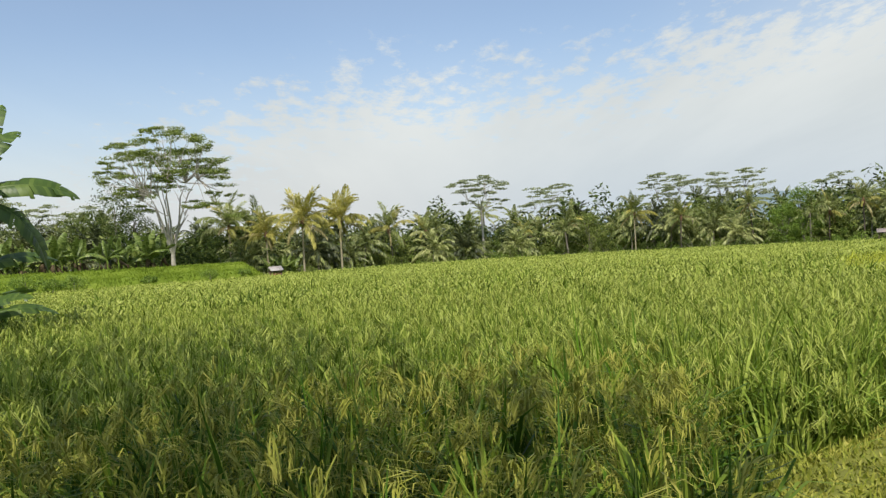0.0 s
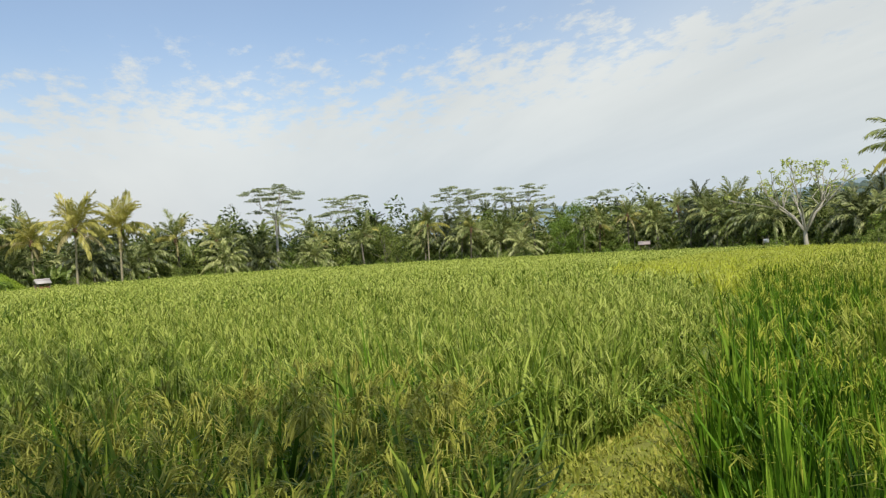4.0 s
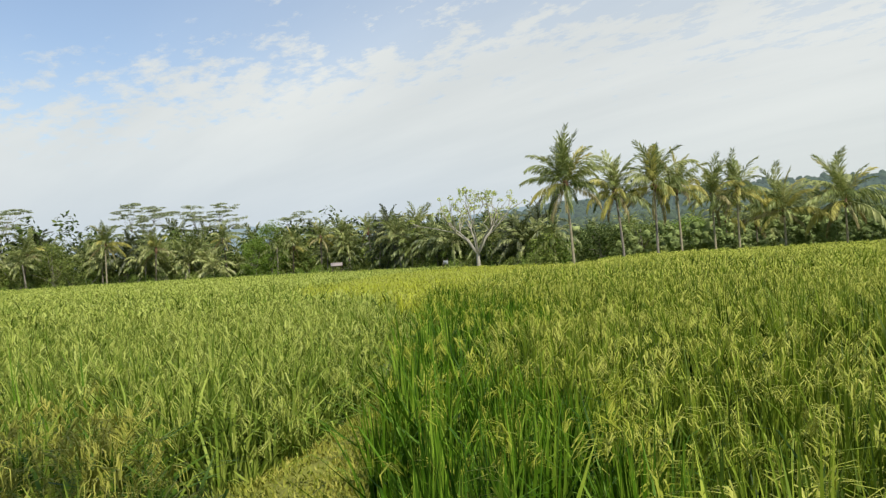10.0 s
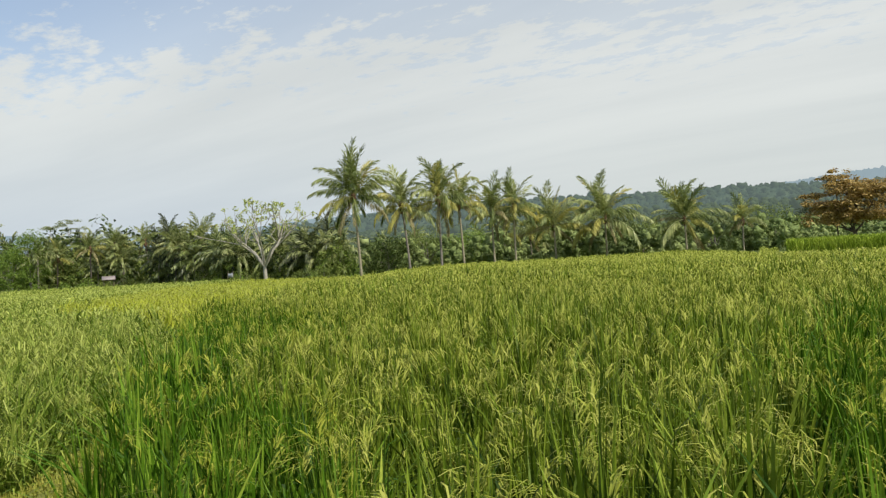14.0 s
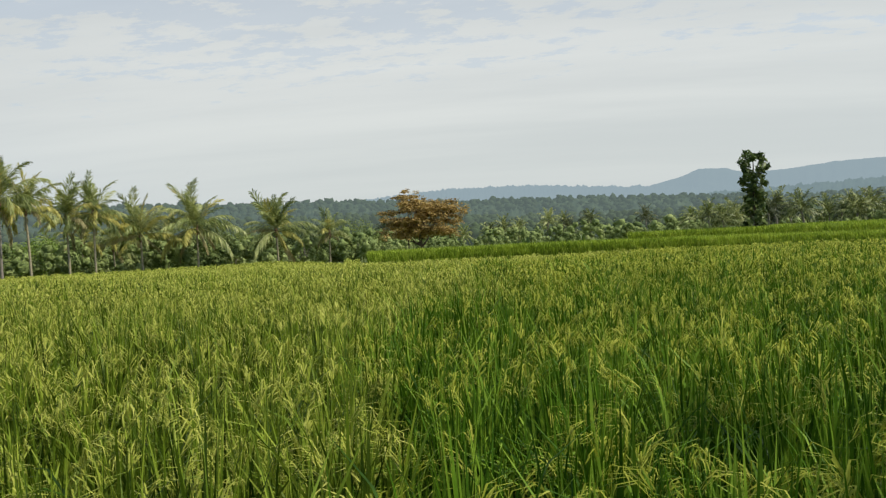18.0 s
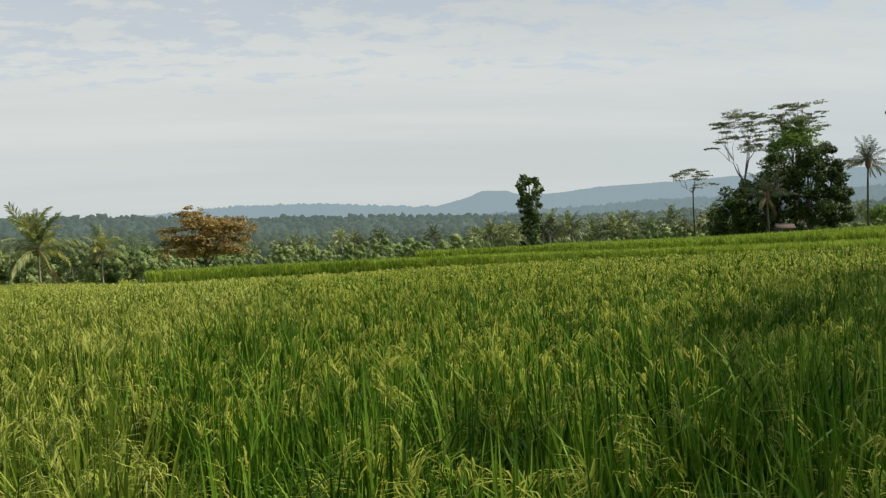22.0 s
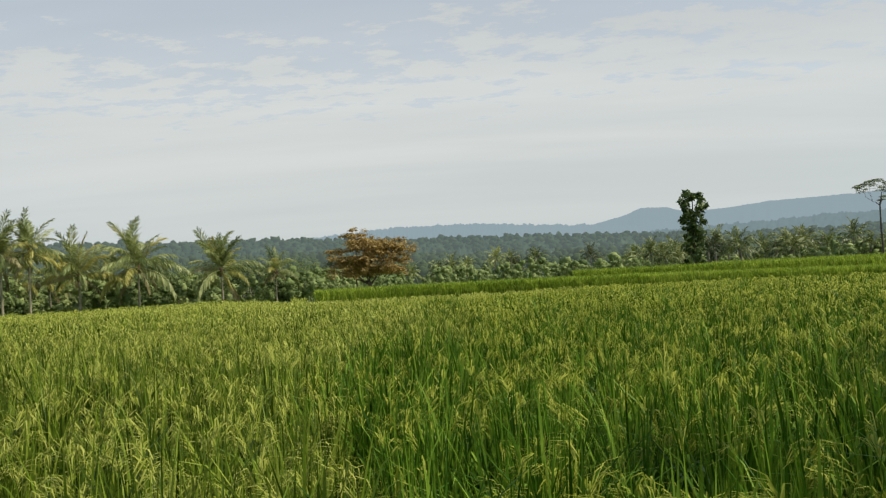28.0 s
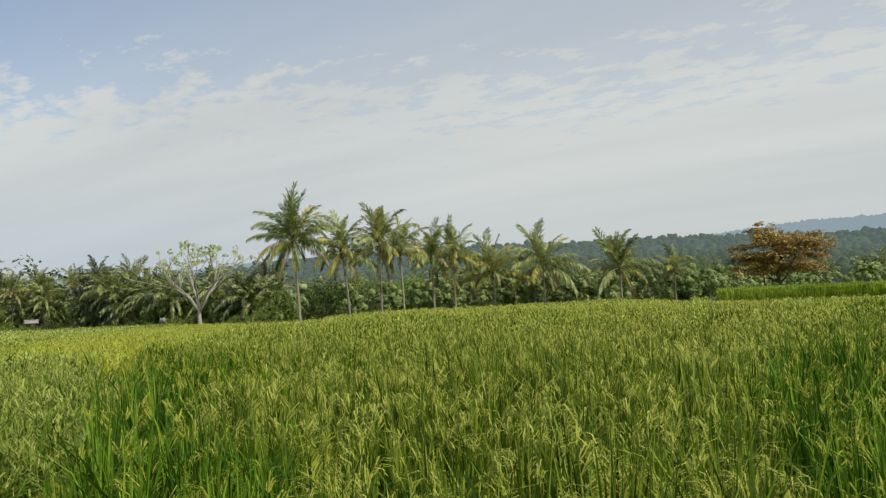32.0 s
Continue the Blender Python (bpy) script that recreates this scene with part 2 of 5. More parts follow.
# greyed, lightened copy of the feathery leaf: distance haze put into its colour
LEAF_HAZED = material("feathery_leaf_hazed", [(0.17, 0.20, 0.10), (0.32, 0.355, 0.19), (0.50, 0.53, 0.30)], 0.7, 0.8, 0.5, 0.5, spread=0.3)
# darkened copy for crowns against the light: their shade is in the colour
LEAF_BACKLIT = material("shaded_feathery_leaf", [(0.08, 0.10, 0.045), (0.165, 0.19, 0.09), (0.29, 0.31, 0.16)], 0.7, 0.8, 0.5, 0.4, spread=0.3)
LEAF_RUST = material("rust_leaf", [(0.15, 0.10, 0.028), (0.33, 0.22, 0.06), (0.50, 0.36, 0.115)], 0.6, 0.8, 0.5, 0.3, spread=0.3)
LEAF_LIME = material("lime_leaf", [(0.25, 0.30, 0.05), (0.42, 0.47, 0.09), (0.56, 0.60, 0.18)], 0.5, 0.8, 0.5, 0.4, spread=0.3)
# darker copy of the banana leaf: shade put into its colour
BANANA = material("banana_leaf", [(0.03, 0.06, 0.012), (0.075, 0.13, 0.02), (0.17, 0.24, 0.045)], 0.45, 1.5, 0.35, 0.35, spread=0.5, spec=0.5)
BANANA_DRY = material("banana_leaf_dry", [(0.035, 0.026, 0.014), (0.09, 0.065, 0.032), (0.18, 0.13, 0.07)], 0.8, 2.0, 0.3, 0.2, spread=0.5)
WOODS = material("woods_leaf", [(0.075, 0.115, 0.036), (0.215, 0.27, 0.085), (0.42, 0.47, 0.18)], 0.7, 0.12, 0.25, 0.2, spread=0.9, spec=0.1)
# far woods and hills: air haze is put in as a constant emission glow
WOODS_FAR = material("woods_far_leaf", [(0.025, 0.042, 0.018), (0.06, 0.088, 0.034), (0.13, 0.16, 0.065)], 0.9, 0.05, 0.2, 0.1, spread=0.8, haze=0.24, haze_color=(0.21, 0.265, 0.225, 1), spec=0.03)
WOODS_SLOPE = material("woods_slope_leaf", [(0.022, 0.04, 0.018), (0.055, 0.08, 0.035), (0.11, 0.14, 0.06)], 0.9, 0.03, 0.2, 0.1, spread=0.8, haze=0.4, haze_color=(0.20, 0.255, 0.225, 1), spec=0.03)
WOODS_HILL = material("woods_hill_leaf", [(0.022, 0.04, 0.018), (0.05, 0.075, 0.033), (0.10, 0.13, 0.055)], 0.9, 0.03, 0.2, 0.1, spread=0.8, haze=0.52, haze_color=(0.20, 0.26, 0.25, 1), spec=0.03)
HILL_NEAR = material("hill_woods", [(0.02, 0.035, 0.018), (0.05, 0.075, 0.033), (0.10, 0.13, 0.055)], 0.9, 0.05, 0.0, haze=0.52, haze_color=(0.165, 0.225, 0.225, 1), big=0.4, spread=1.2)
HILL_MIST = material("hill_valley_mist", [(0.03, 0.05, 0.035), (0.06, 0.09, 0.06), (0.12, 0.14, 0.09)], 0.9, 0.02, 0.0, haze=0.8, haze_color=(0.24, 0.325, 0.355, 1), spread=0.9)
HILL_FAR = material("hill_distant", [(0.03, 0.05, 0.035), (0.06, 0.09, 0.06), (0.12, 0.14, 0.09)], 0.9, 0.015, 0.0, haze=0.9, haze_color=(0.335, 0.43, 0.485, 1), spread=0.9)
ROOF = material("metal_roof", [(0.30, 0.265, 0.24), (0.43, 0.39, 0.36), (0.56, 0.52, 0.49)], 0.5, 3.0, 0.2)
TIN = material("weathered_roof", [(0.20, 0.16, 0.14), (0.33, 0.275, 0.245), (0.46, 0.40, 0.365)], 0.75, 3.0, 0.2)
TIMBER = material("hut_timber", [(0.06, 0.045, 0.03), (0.14, 0.10, 0.07), (0.24, 0.18, 0.13)], 0.85, 6.0, 0.2, bump=0.4)
BRICK = material("hut_wall", [(0.16, 0.06, 0.035), (0.26, 0.11, 0.06), (0.36, 0.18, 0.11)], 0.9, 5.0, 0.2, bump=0.4)
CLOTH = material("white_sheet", [(0.36, 0.36, 0.35), (0.46, 0.46, 0.45), (0.56, 0.56, 0.55)], 0.8, 4.0, 0.1)

# ---- mesh helpers ----
rng = np.random.default_rng(7)


def mesh_of(name, verts, faces, mats, smooth=False):
    """A mesh from an array of corners and arrays of faces, one array and one material each."""
    verts = np.asarray(verts, dtype=np.float32)
    if not isinstance(faces, (list, tuple)):
        faces = [faces]
    if not isinstance(mats, (list, tuple)):
        mats = [mats]
    faces = [np.asarray(f, dtype=np.int32) for f in faces]
    me = bpy.data.meshes.new(name)
    me.vertices.add(len(verts))
    me.vertices.foreach_set("co", verts.ravel())
    sizes = np.concatenate([np.full(len(f), f.shape[1], dtype=np.int32) for f in faces])
    me.loops.add(int(sizes.sum()))
    me.loops.foreach_set("vertex_index", np.concatenate([f.ravel() for f in faces]))
    me.polygons.add(len(sizes))
    me.polygons.foreach_set("loop_start", np.concatenate([[0], np.cumsum(sizes)[:-1]]).astype(np.int32))
    me.polygons.foreach_set("material_index", np.concatenate([np.full(len(f), i if len(mats) > 1 else 0, dtype=np.int32) for i, f in enumerate(faces)]))
    if smooth:
        me.polygons.foreach_set("use_smooth", np.ones(len(sizes), dtype=bool))
    for m in mats:
        me.materials.append(m)
    me.update(calc_edges=True)
    me.validate()
    return me


def join(pieces):
    """Joins (verts, faces) pairs whose faces have one size."""
    vs, fs, k = [], [], 0
    for v, f in pieces:
        vs.append(v)
        fs.append(np.asarray(f) + k)
        k += len(v)
    return np.concatenate(vs), np.concatenate(fs)


def moved(vf, m):
    a = np.array(m)
    return vf[0] @ a[:3, :3].T + a[:3, 3], vf[1]


def part(name, vf, mat, parent, label="", m=None, smooth=False):
    me = vf if isinstance(vf, bpy.types.Mesh) else mesh_of(name, vf[0], vf[1], mat, smooth)
    ob = new(name, me)
    ob.parent = parent
    if m is not None:
        ob.matrix_basis = m
    return tagged(ob, label)


def thing(name, label, category, m=None, group="", kind=""):
    ob = new(name)
    ob.empty_display_size = 0.2
    if m is not None:
        ob.matrix_basis = m
    return tagged(ob, label, category, group, kind)


def tube(points, radii, sides=7):
    """A tapered tube along points, closed at its ends."""
    p = np.asarray(points, dtype=float)
    n = len(p)
    d = np.gradient(p, axis=0)
    d /= np.linalg.norm(d, axis=1)[:, None] + 1e-9
    ref = np.where(np.abs(d[:, 2:3]) > 0.9, np.array([[1.0, 0, 0]]), np.array([[0, 0, 1.0]]))
    u = np.cross(d, ref)
    u /= np.linalg.norm(u, axis=1)[:, None]
    w = np.cross(d, u)
    a = np.arange(sides) * 2 * np.pi / sides
    r = np.asarray(radii, dtype=float)[:, None, None]
    ring = p[:, None, :] + r * (np.cos(a)[None, :, None] * u[:, None, :] + np.sin(a)[None, :, None] * w[:, None, :])
    v = ring.reshape(-1, 3)
    i, j = np.meshgrid(np.arange(n - 1), np.arange(sides), indexing="ij")
    k = (j + 1) % sides
    f = np.stack([i * sides + j, i * sides + k, (i + 1) * sides + k, (i + 1) * sides + j], -1).reshape(-1, 4)
    v = np.concatenate([v, p[:1], p[-1:]])
    c0, c1 = len(v) - 2, len(v) - 1
    q = np.arange(sides)
    caps = np.concatenate([np.stack([np.full(sides, c0), (q + 1) % sides, q, np.full(sides, c0)], -1)[:0],
                           np.stack([(n - 1) * sides + q, (n - 1) * sides + (q + 1) % sides, np.full(sides, c1), np.full(sides, c1)], -1)[:0]])
    return v[:-2], f if not len(caps) else np.concatenate([f, caps])


def box(x0, x1, y0, y1, z0, z1):
    v = np.array([(x, y, z) for z in (z0, z1) for y in (y0, y1) for x in (x0, x1)], dtype=float)
    return v, np.array([(0, 2, 3, 1), (4, 5, 7, 6), (0, 1, 5, 4), (2, 6, 7, 3), (0, 4, 6, 2), (1, 3, 7, 5)])


def leaf_cloud(centers, radii, per, size, squash=1.0, flat_up=0.3, r=None, shell=0.55, loose=0.55):
    """Many small leaf blades round clump centers: each a pointed four-cornered blade of its own tilt."""
    r = r or rng
    c = np.repeat(np.asarray(centers, float), per, axis=0)
    rad = np.repeat(np.asarray(radii, float), per)
    n = len(c)
    d = r.normal(size=(n, 3))
    d /= np.linalg.norm(d, axis=1)[:, None]
    pos = c + d * (rad * r.uniform(shell, 1.0, n))[:, None] * np.array([1, 1, squash])
    nor = d * 0.7 + r.normal(size=(n, 3)) * loose + np.array([0, 0, flat_up * 2])
    nor /= np.linalg.norm(nor, axis=1)[:, None]
    t = np.cross(nor, r.normal(size=(n, 3)))
    t /= np.linalg.norm(t, axis=1)[:, None]
    b = np.cross(nor, t)
    s = size * r.uniform(0.6, 1.3, n)[:, None]
    v = np.stack([pos - t * s, pos - b * s * 0.45 + nor * s * 0.12, pos + t * s, pos + b * s * 0.45 + nor * s * 0.12], 1).reshape(-1, 3)
    return v, np.arange(4 * n).reshape(-1, 4)


# ---- plan: bearings (degrees, clockwise) and distances from the standing point ----
EDGE = ((-40, 62), (-30, 66), (-14, 88), (-8, 95), (3, 118), (14, 128), (30, 120), (36, 105), (41, 86), (48, 70), (54, 74), (60, 84), (66, 92), (72, 96), (79, 92), (140, 60))
EDGE_EL = ((-40, -0.6), (-13, -0.6), (3, -0.7), (14, -0.87), (20, -0.98), (30, -1.2), (41, -1.43), (48, -1.68), (54, -1.4), (66, -1.45), (72, -1.4), (79, -2.0), (93, -2.02), (101, -1.9), (120, -1.86), (137, -1.75))
STEP_D = ((76, 56), (79, 55), (93, 55), (101, 52), (107, 50), (114, 46), (120, 44), (137, 31), (145, 28))
RICE_H = 0.95


def table(rows_, x):
    return np.interp(x, [r_[0] for r_ in rows_], [r_[1] for r_ in rows_])


def polar(x, y):
    return np.degrees(np.arctan2(x, y)), np.hypot(x, y)


def ground(x, y):
    """Height of the paddy floor: level at the standing point, sinking gently to the fields' far edge, then to the plain."""
    az, d = polar(np.asarray(x, float), np.asarray(y, float))
    far = table(EDGE, az)
    far = np.where(az > 77, np.minimum(far, table(STEP_D, az)), far)
    drop = -(EYE + far * np.tan(np.radians(table(EDGE_EL, az))) - RICE_H) / far
    out = np.where((az < -40), np.clip(1 + (az + 40) / 30, 0, 1), 1) * np.where(az > 140, np.clip(1 - (az - 140) / 30, 0, 1), 1)
    z = -drop * out * np.clip(d - 3, 0, 150)
    s = np.clip((d - 150) / 250, 0, 1)
    return z * (1 - s) + s * (-7.0)


def spot(az, d, lift_=0.0):
    x, y = d * math.sin(radians(az)), d * math.cos(radians(az))
    return Vector((x, y, float(ground(x, y)) + lift_))


def rise(az, d, el):
    """Height above the ground there of what stands at that elevation from the lens."""
    return EYE + d * math.tan(radians(el)) - spot(az, d).z


# ---- ground ----
azs = np.radians(np.arange(0, 360, 2.5))
rad = np.concatenate([[0.5], np.geomspace(1.5, 150, 46), np.geomspace(175, 4500, 16)])
A_, R_ = np.meshgrid(azs, rad)
gx, gy = (R_ * np.sin(A_)).ravel(), (R_ * np.cos(A_)).ravel()
gz = ground(gx, gy)
gv = np.concatenate([np.stack([gx, gy, gz], 1), [[0, 0, 0]]])
na, nr = len(azs), len(rad)
i, j = np.meshgrid(np.arange(nr - 1), np.arange(na), indexing="ij")
gf = np.stack([i * na + j, i * na + (j + 1) % na, (i + 1) * na + (j + 1) % na, (i + 1) * na + j], -1).reshape(-1, 4)[:, ::-1]
gc = np.stack([np.full(na, nr * na), (np.arange(na) + 1) % na, np.arange(na)], -1)[:, ::-1]
tagged(new("ground", mesh_of("ground", gv, [gf, gc], [SOIL, SOIL], True)), "muddy paddy floor and grassy plain between the rice fields", "ground", kind="structure")

# ---- rice ----
PATH_L = ((1.0, 0.0), (1.2, 4.0), (1.45, 4.8), (2.5, 5.3), (3.9, 6.5), (5.1, 7.95), (9.0, 12.7), (12.6, 16.9))
PATH_R = ((0.55, 0.6), (1.13, 1.77), (2.25, 3.81), (3.6, 5.6), (5.45, 7.8), (9.4, 12.7), (13.0, 16.9))


def side(rows_, x, y):
    """Where a point lies to the left of a line that runs on with y."""
    return x < np.interp(y, [r_[1] for r_ in rows_], [r_[0] for r_ in rows_])


def plot_of(x, y):
    """Which plot a place belongs to: 0 none, 1 front plot, 2 main field, 3 near block, 4 pale patch, 5 the riper half of the near block."""
    az, d = polar(x, y)
    far = table(EDGE, az)
    far = np.where(az > 78, np.minimum(far, table(STEP_D, az) - 0.5), far)
    k = np.zeros(np.shape(x), int)
    right = ~side(PATH_R, x, y) | (az > 60)
    right = np.where(y > 16.1, az > 39.8 + np.clip(d - 21, 0, 42) * 0.25, right)
    left = np.where(y > 16.5, az < 39.6, side(PATH_L, x, y))
    front = (az < 16.5 - np.clip(4.0 - d, 0, 4) * 1.0) & (d < 5.4 + 0.25 * np.sin(az * 0.25)) & (x < 1.35)
    k[left & (d > np.where(az > 12, 5.5, 5.75)) & (az > -38)] = 2
    k[front & (d > 1.3) & (az > -60)] = 1
    k[right & (d > 1.35) & (az < 150) & (az > 15)] = 3
    pale = (az > 27) & (az < 51) & (d > 17 + np.clip(35 - az, 0, 9) * 0.95) & (d < 26 + (az - 26) * 4.5) & (k != 3)
    k[pale] = 4
    k[(k == 3) & (az + 7 * np.sin(x * 0.21 + 1) + 6 * np.sin(y * 0.17 + d * 0.1) + 4 * np.sin(x * 1.3) * np.cos(y * 1.1) < 89)] = 5
    k[(k == 5) & (az < 45 + 3 * np.sin(x * 1.1) + 3 * np.sin(y * 0.9)) & (d < 19 + 2 * np.sin(az)) & (d > 2)] = 3
    k[d > far] = 0
    k[(az < -14) & (d > 52 + (az + 38) * 0.9)] = 0
    return k


def scatter(n, d0, d1, a0=-40.0, a1=150.0):
    a = rng.uniform(a0, a1, n)
    d = np.sqrt(rng.uniform(d0 * d0, d1 * d1, n))
    x, y = d * np.sin(np.radians(a)), d * np.cos(np.radians(a))
    return x, y


def blades(x, y, z, length, width, tilt, bend, levels, h=None):
    """Curved, pointed leaf blades, each growing from its place with its own heading, tilt and bend."""
    n = len(x)
    h = rng.uniform(0, 2 * np.pi, n) if h is None else h
    ds = np.diff(levels)
    twist = h + np.pi / 2 + rng.normal(0, 0.6, n)
    wx, wy = np.cos(twist), np.sin(twist)
    px_, py_, pz_ = x.copy(), y.copy(), z.copy()
    rows_ = []
    prof = np.interp(levels, [0, 0.35, 0.75, 1], [0.55, 1.0, 0.7, 0.0])
    for i_, s in enumerate(levels):
        if i_:
            th = tilt + bend * ((levels[i_ - 1] + s) * 0.5) ** 1.7
            step = length * ds[i_ - 1]
            px_, py_, pz_ = px_ + np.sin(th) * np.cos(h) * step, py_ + np.sin(th) * np.sin(h) * step, pz_ + np.cos(th) * step
        w_ = width * prof[i_] * 0.5
        if i_ < len(levels) - 1:
            rows_.append(np.stack([px_ - wx * w_, py_ - wy * w_, pz_], -1))
            rows_.append(np.stack([px_ + wx * w_, py_ + wy * w_, pz_], -1))
        else:
            rows_.append(np.stack([px_, py_, pz_], -1))
    m = len(rows_)
    v = np.stack(rows_, 1).reshape(-1, 3)
    f = []
    for q in range(0, m - 3, 2):
        f += [(q, q + 1, q + 3), (q, q + 3, q + 2)]
    f.append((m - 3, m - 2, m - 1))
    return v, (np.arange(n)[:, None, None] * m + np.array(f)[None]).reshape(-1, 3)


def panicles(x, y, z, length, strands, width, levels):
    """Nodding heads of grain: each a spray of slender tassels that leave the stalk's tip to one side and hang over."""
    h = np.repeat(rng.uniform(0, 2 * np.pi, len(x)), strands)
    x, y, z, length = (np.repeat(q, strands) for q in (x, y, z, length))
    n = len(x)
    k = rng.uniform(0, 1, n)
    return blades(x + rng.normal(0, 0.006, n), y + rng.normal(0, 0.006, n), z + rng.normal(0, 0.02, n), length * rng.uniform(0.55, 1.15, n), width * rng.uniform(0.7, 1.3, n),
                  0.25 + 0.6 * k, 2.3 + 1.2 * rng.uniform(0, 1, n), levels, h + rng.normal(0, 0.28, n))


def hills(x, y, k, per, spread_):
    """Tillers in tufts: per stems round each planted place."""
    x, y, k = np.repeat(x, per), np.repeat(y, per), np.repeat(k, per)
    return x + rng.normal(0, spread_, len(x)), y + rng.normal(0, spread_, len(x)), k


TONE = {1: (RICE_RIPE, PANICLE_RIPE), 2: (RICE_MAIN, PANICLE_MAIN), 3: (RICE, PANICLE_GREEN), 4: (RICE_PALE, PANICLE), 5: (RICE_WARM, PANICLE)}
TALL = {1: 0.95, 2: 0.86, 3: 0.95, 4: 0.74, 5: 0.95}
TALLS = np.array([0] + [TALL[q] for q in (1, 2, 3, 4, 5)])
leaf_bits, head_bits = {1: [], 2: [], 3: [], 4: [], 5: []}, {1: [], 2: [], 3: [], 4: [], 5: []}
# from, to (metres), tufts per square metre, blades a tuft, blade width, levels along a blade, heads a tuft, tassels a head, their width, levels along them
BANDS = ((1.6, 4.5, 21, 32, 0.0175, (0, 0.42, 0.78, 1), 2.3, 9, 0.0072, (0, 0.4, 0.75, 1)),
         (4.5, 9, 19, 23, 0.021, (0, 0.42, 0.78, 1), 2.6, 7, 0.0095, (0, 0.5, 1)),
         (9, 18, 14, 16, 0.026, (0, 0.55, 1), 3.4, 4, 0.015, (0, 0.5, 1)),
         (18, 36, 6.5, 13, 0.040, (0.3, 0.7, 1), 14, 1, 0.046, (0, 0.6, 1)),
         (36, 66, 3, 12, 0.065, (0.4, 1), 13, 1, 0.115, (0, 0.6, 1)),
         (66, 130, 1.4, 11, 0.11, (0.5, 1), 9, 1, 0.19, (0, 0.6, 1)))
for d0, d1, dens, per, wid, levels, heads, strands, hwid, hlev in BANDS:
    a1, a0 = (142.0 if d0 < 60 else 82.0), (-50.0 if d0 < 4 else -36.0)
    area = math.radians(a1 - a0) / 2 * (d1 * d1 - d0 * d0)
    sx, sy = scatter(int(area * dens), d0, d1, a0, a1)
    k = plot_of(sx, sy)
    sx, sy, k = sx[k > 0], sy[k > 0], k[k > 0]
    grown = np.clip(rng.normal(1.0, 0.11, len(sx)), 0.72, 1.2)
    # the plots run out lower towards the path
    edge = np.interp(sy, [p[1] for p in PATH_L], [p[0] for p in PATH_L]) - sx
    grown = np.where((k < 3) & (sy < 14) & (sy > 3), grown * np.clip(0.5 + 0.65 * edge, 0.5, 1), grown)
    tuft = np.repeat(grown, per)
    x, y, kk = hills(sx, sy, k, per, 0.028 if d0 < 9 else 0.04 if d0 < 18 else 0.07)
    wave = 1 + 0.05 * np.sin(x * 0.9 + 1.3 * np.sin(y * 0.7)) + 0.04 * np.sin(y * 2.1)
    ln = TALLS[kk] * wave * tuft * np.where(rng.uniform(size=len(x)) < np.where(kk == 2, 0.4, 0.6), rng.uniform(0.8, 1.06, len(x)), rng.uniform(0.5, 0.85, len(x)))
    lax = np.where(kk == 1, 3.6, np.where(kk == 2, 2.0, 0.7))
    tilt, bend = np.abs(rng.normal(0, 1.0, len(x))) * np.where(kk == 1, 0.2, np.where(kk == 2, 0.14, 0.1)), np.abs(rng.normal(0, 1.0, len(x))) ** 1.9 * lax * 0.33 + 0.04
    # one leaf in six arches right over
    bend = bend + (rng.uniform(size=len(x)) < np.where(kk == 1, 0.6, np.where(kk == 2, 0.35, 0.16))) * rng.uniform(0.9, 2.3, len(x))
    # seen from afar the stand shows its arched upper leaves
    bend = bend + (0.0 if d0 < 9 else 0.15 if d0 < 18 else 0.45) + np.where(kk == 4, 0.5, 0.0)
    ln = ln * (1 + 0.1 * np.clip(bend, 0, 2))
    z = ground(x, y)
    lv = np.array(levels)
    if lv[0] > 0:
        z = z + ln * lv[0] * 0.97
    for q in (1, 2, 3, 4, 5):
        s = kk == q
        if s.any():
            lv0 = lv - lv[0]
            leaf_bits[q].append(blades(x[s], y[s], z[s], ln[s], wid * (1.5 if q == 1 else 1.05 if q == 2 else 1.0) * rng.uniform(0.7, 1.3, s.sum()), tilt[s], bend[s], lv0))
    # heads lean out of the tufts
    pick = rng.choice(len(sx), int(len(sx) * heads))
    keep = rng.uniform(size=len(pick)) < np.array([0, 0.45, 1.0, 0.75 if d0 < 18 else 1.0, 0.8, 1.0])[k[pick]]
    pick = pick[keep]
    out_ = 0.06 if d0 < 18 else 0.12
    x, y, kk = sx[pick] + rng.normal(0, out_, len(pick)), sy[pick] + rng.normal(0, out_, len(pick)), k[pick]
    low_ = np.where(kk == 1, 0.45, np.where(kk == 2, 0.5, 0.68))
    z = ground(x, y) + TALLS[kk] * grown[pick] * (low_ + (0.93 - low_) * rng.uniform(size=len(x)))
    for q in (1, 2, 3, 4, 5):
        s = kk == q
        if s.any():
            head_bits[q].append(panicles(x[s], y[s], z[s], rng.uniform(0.14, 0.24, s.sum()) * (1.2 if q == 2 else 1.0), strands, hwid * (1.1 if q == 2 else 1.0), np.array(hlev)))
# the front plot is lodging: long heads hang over one another down its face
for d0, d1, n, strands, hwid, hlev in ((1.7, 4.5, 620, 12, 0.0078, (0, 0.35, 0.7, 1)), (4.5, 6.2, 460, 9, 0.0095, (0, 0.5, 1))):
    x, y = scatter(n, d0, d1, -36, 17)
    s = plot_of(x, y) == 1
    x, y = x[s], y[s]
    head_bits[1].append(panicles(x, y, ground(x, y) + rng.uniform(0.5, 0.95, len(x)), rng.uniform(0.16, 0.26, len(x)), strands, hwid, np.array(hlev)))
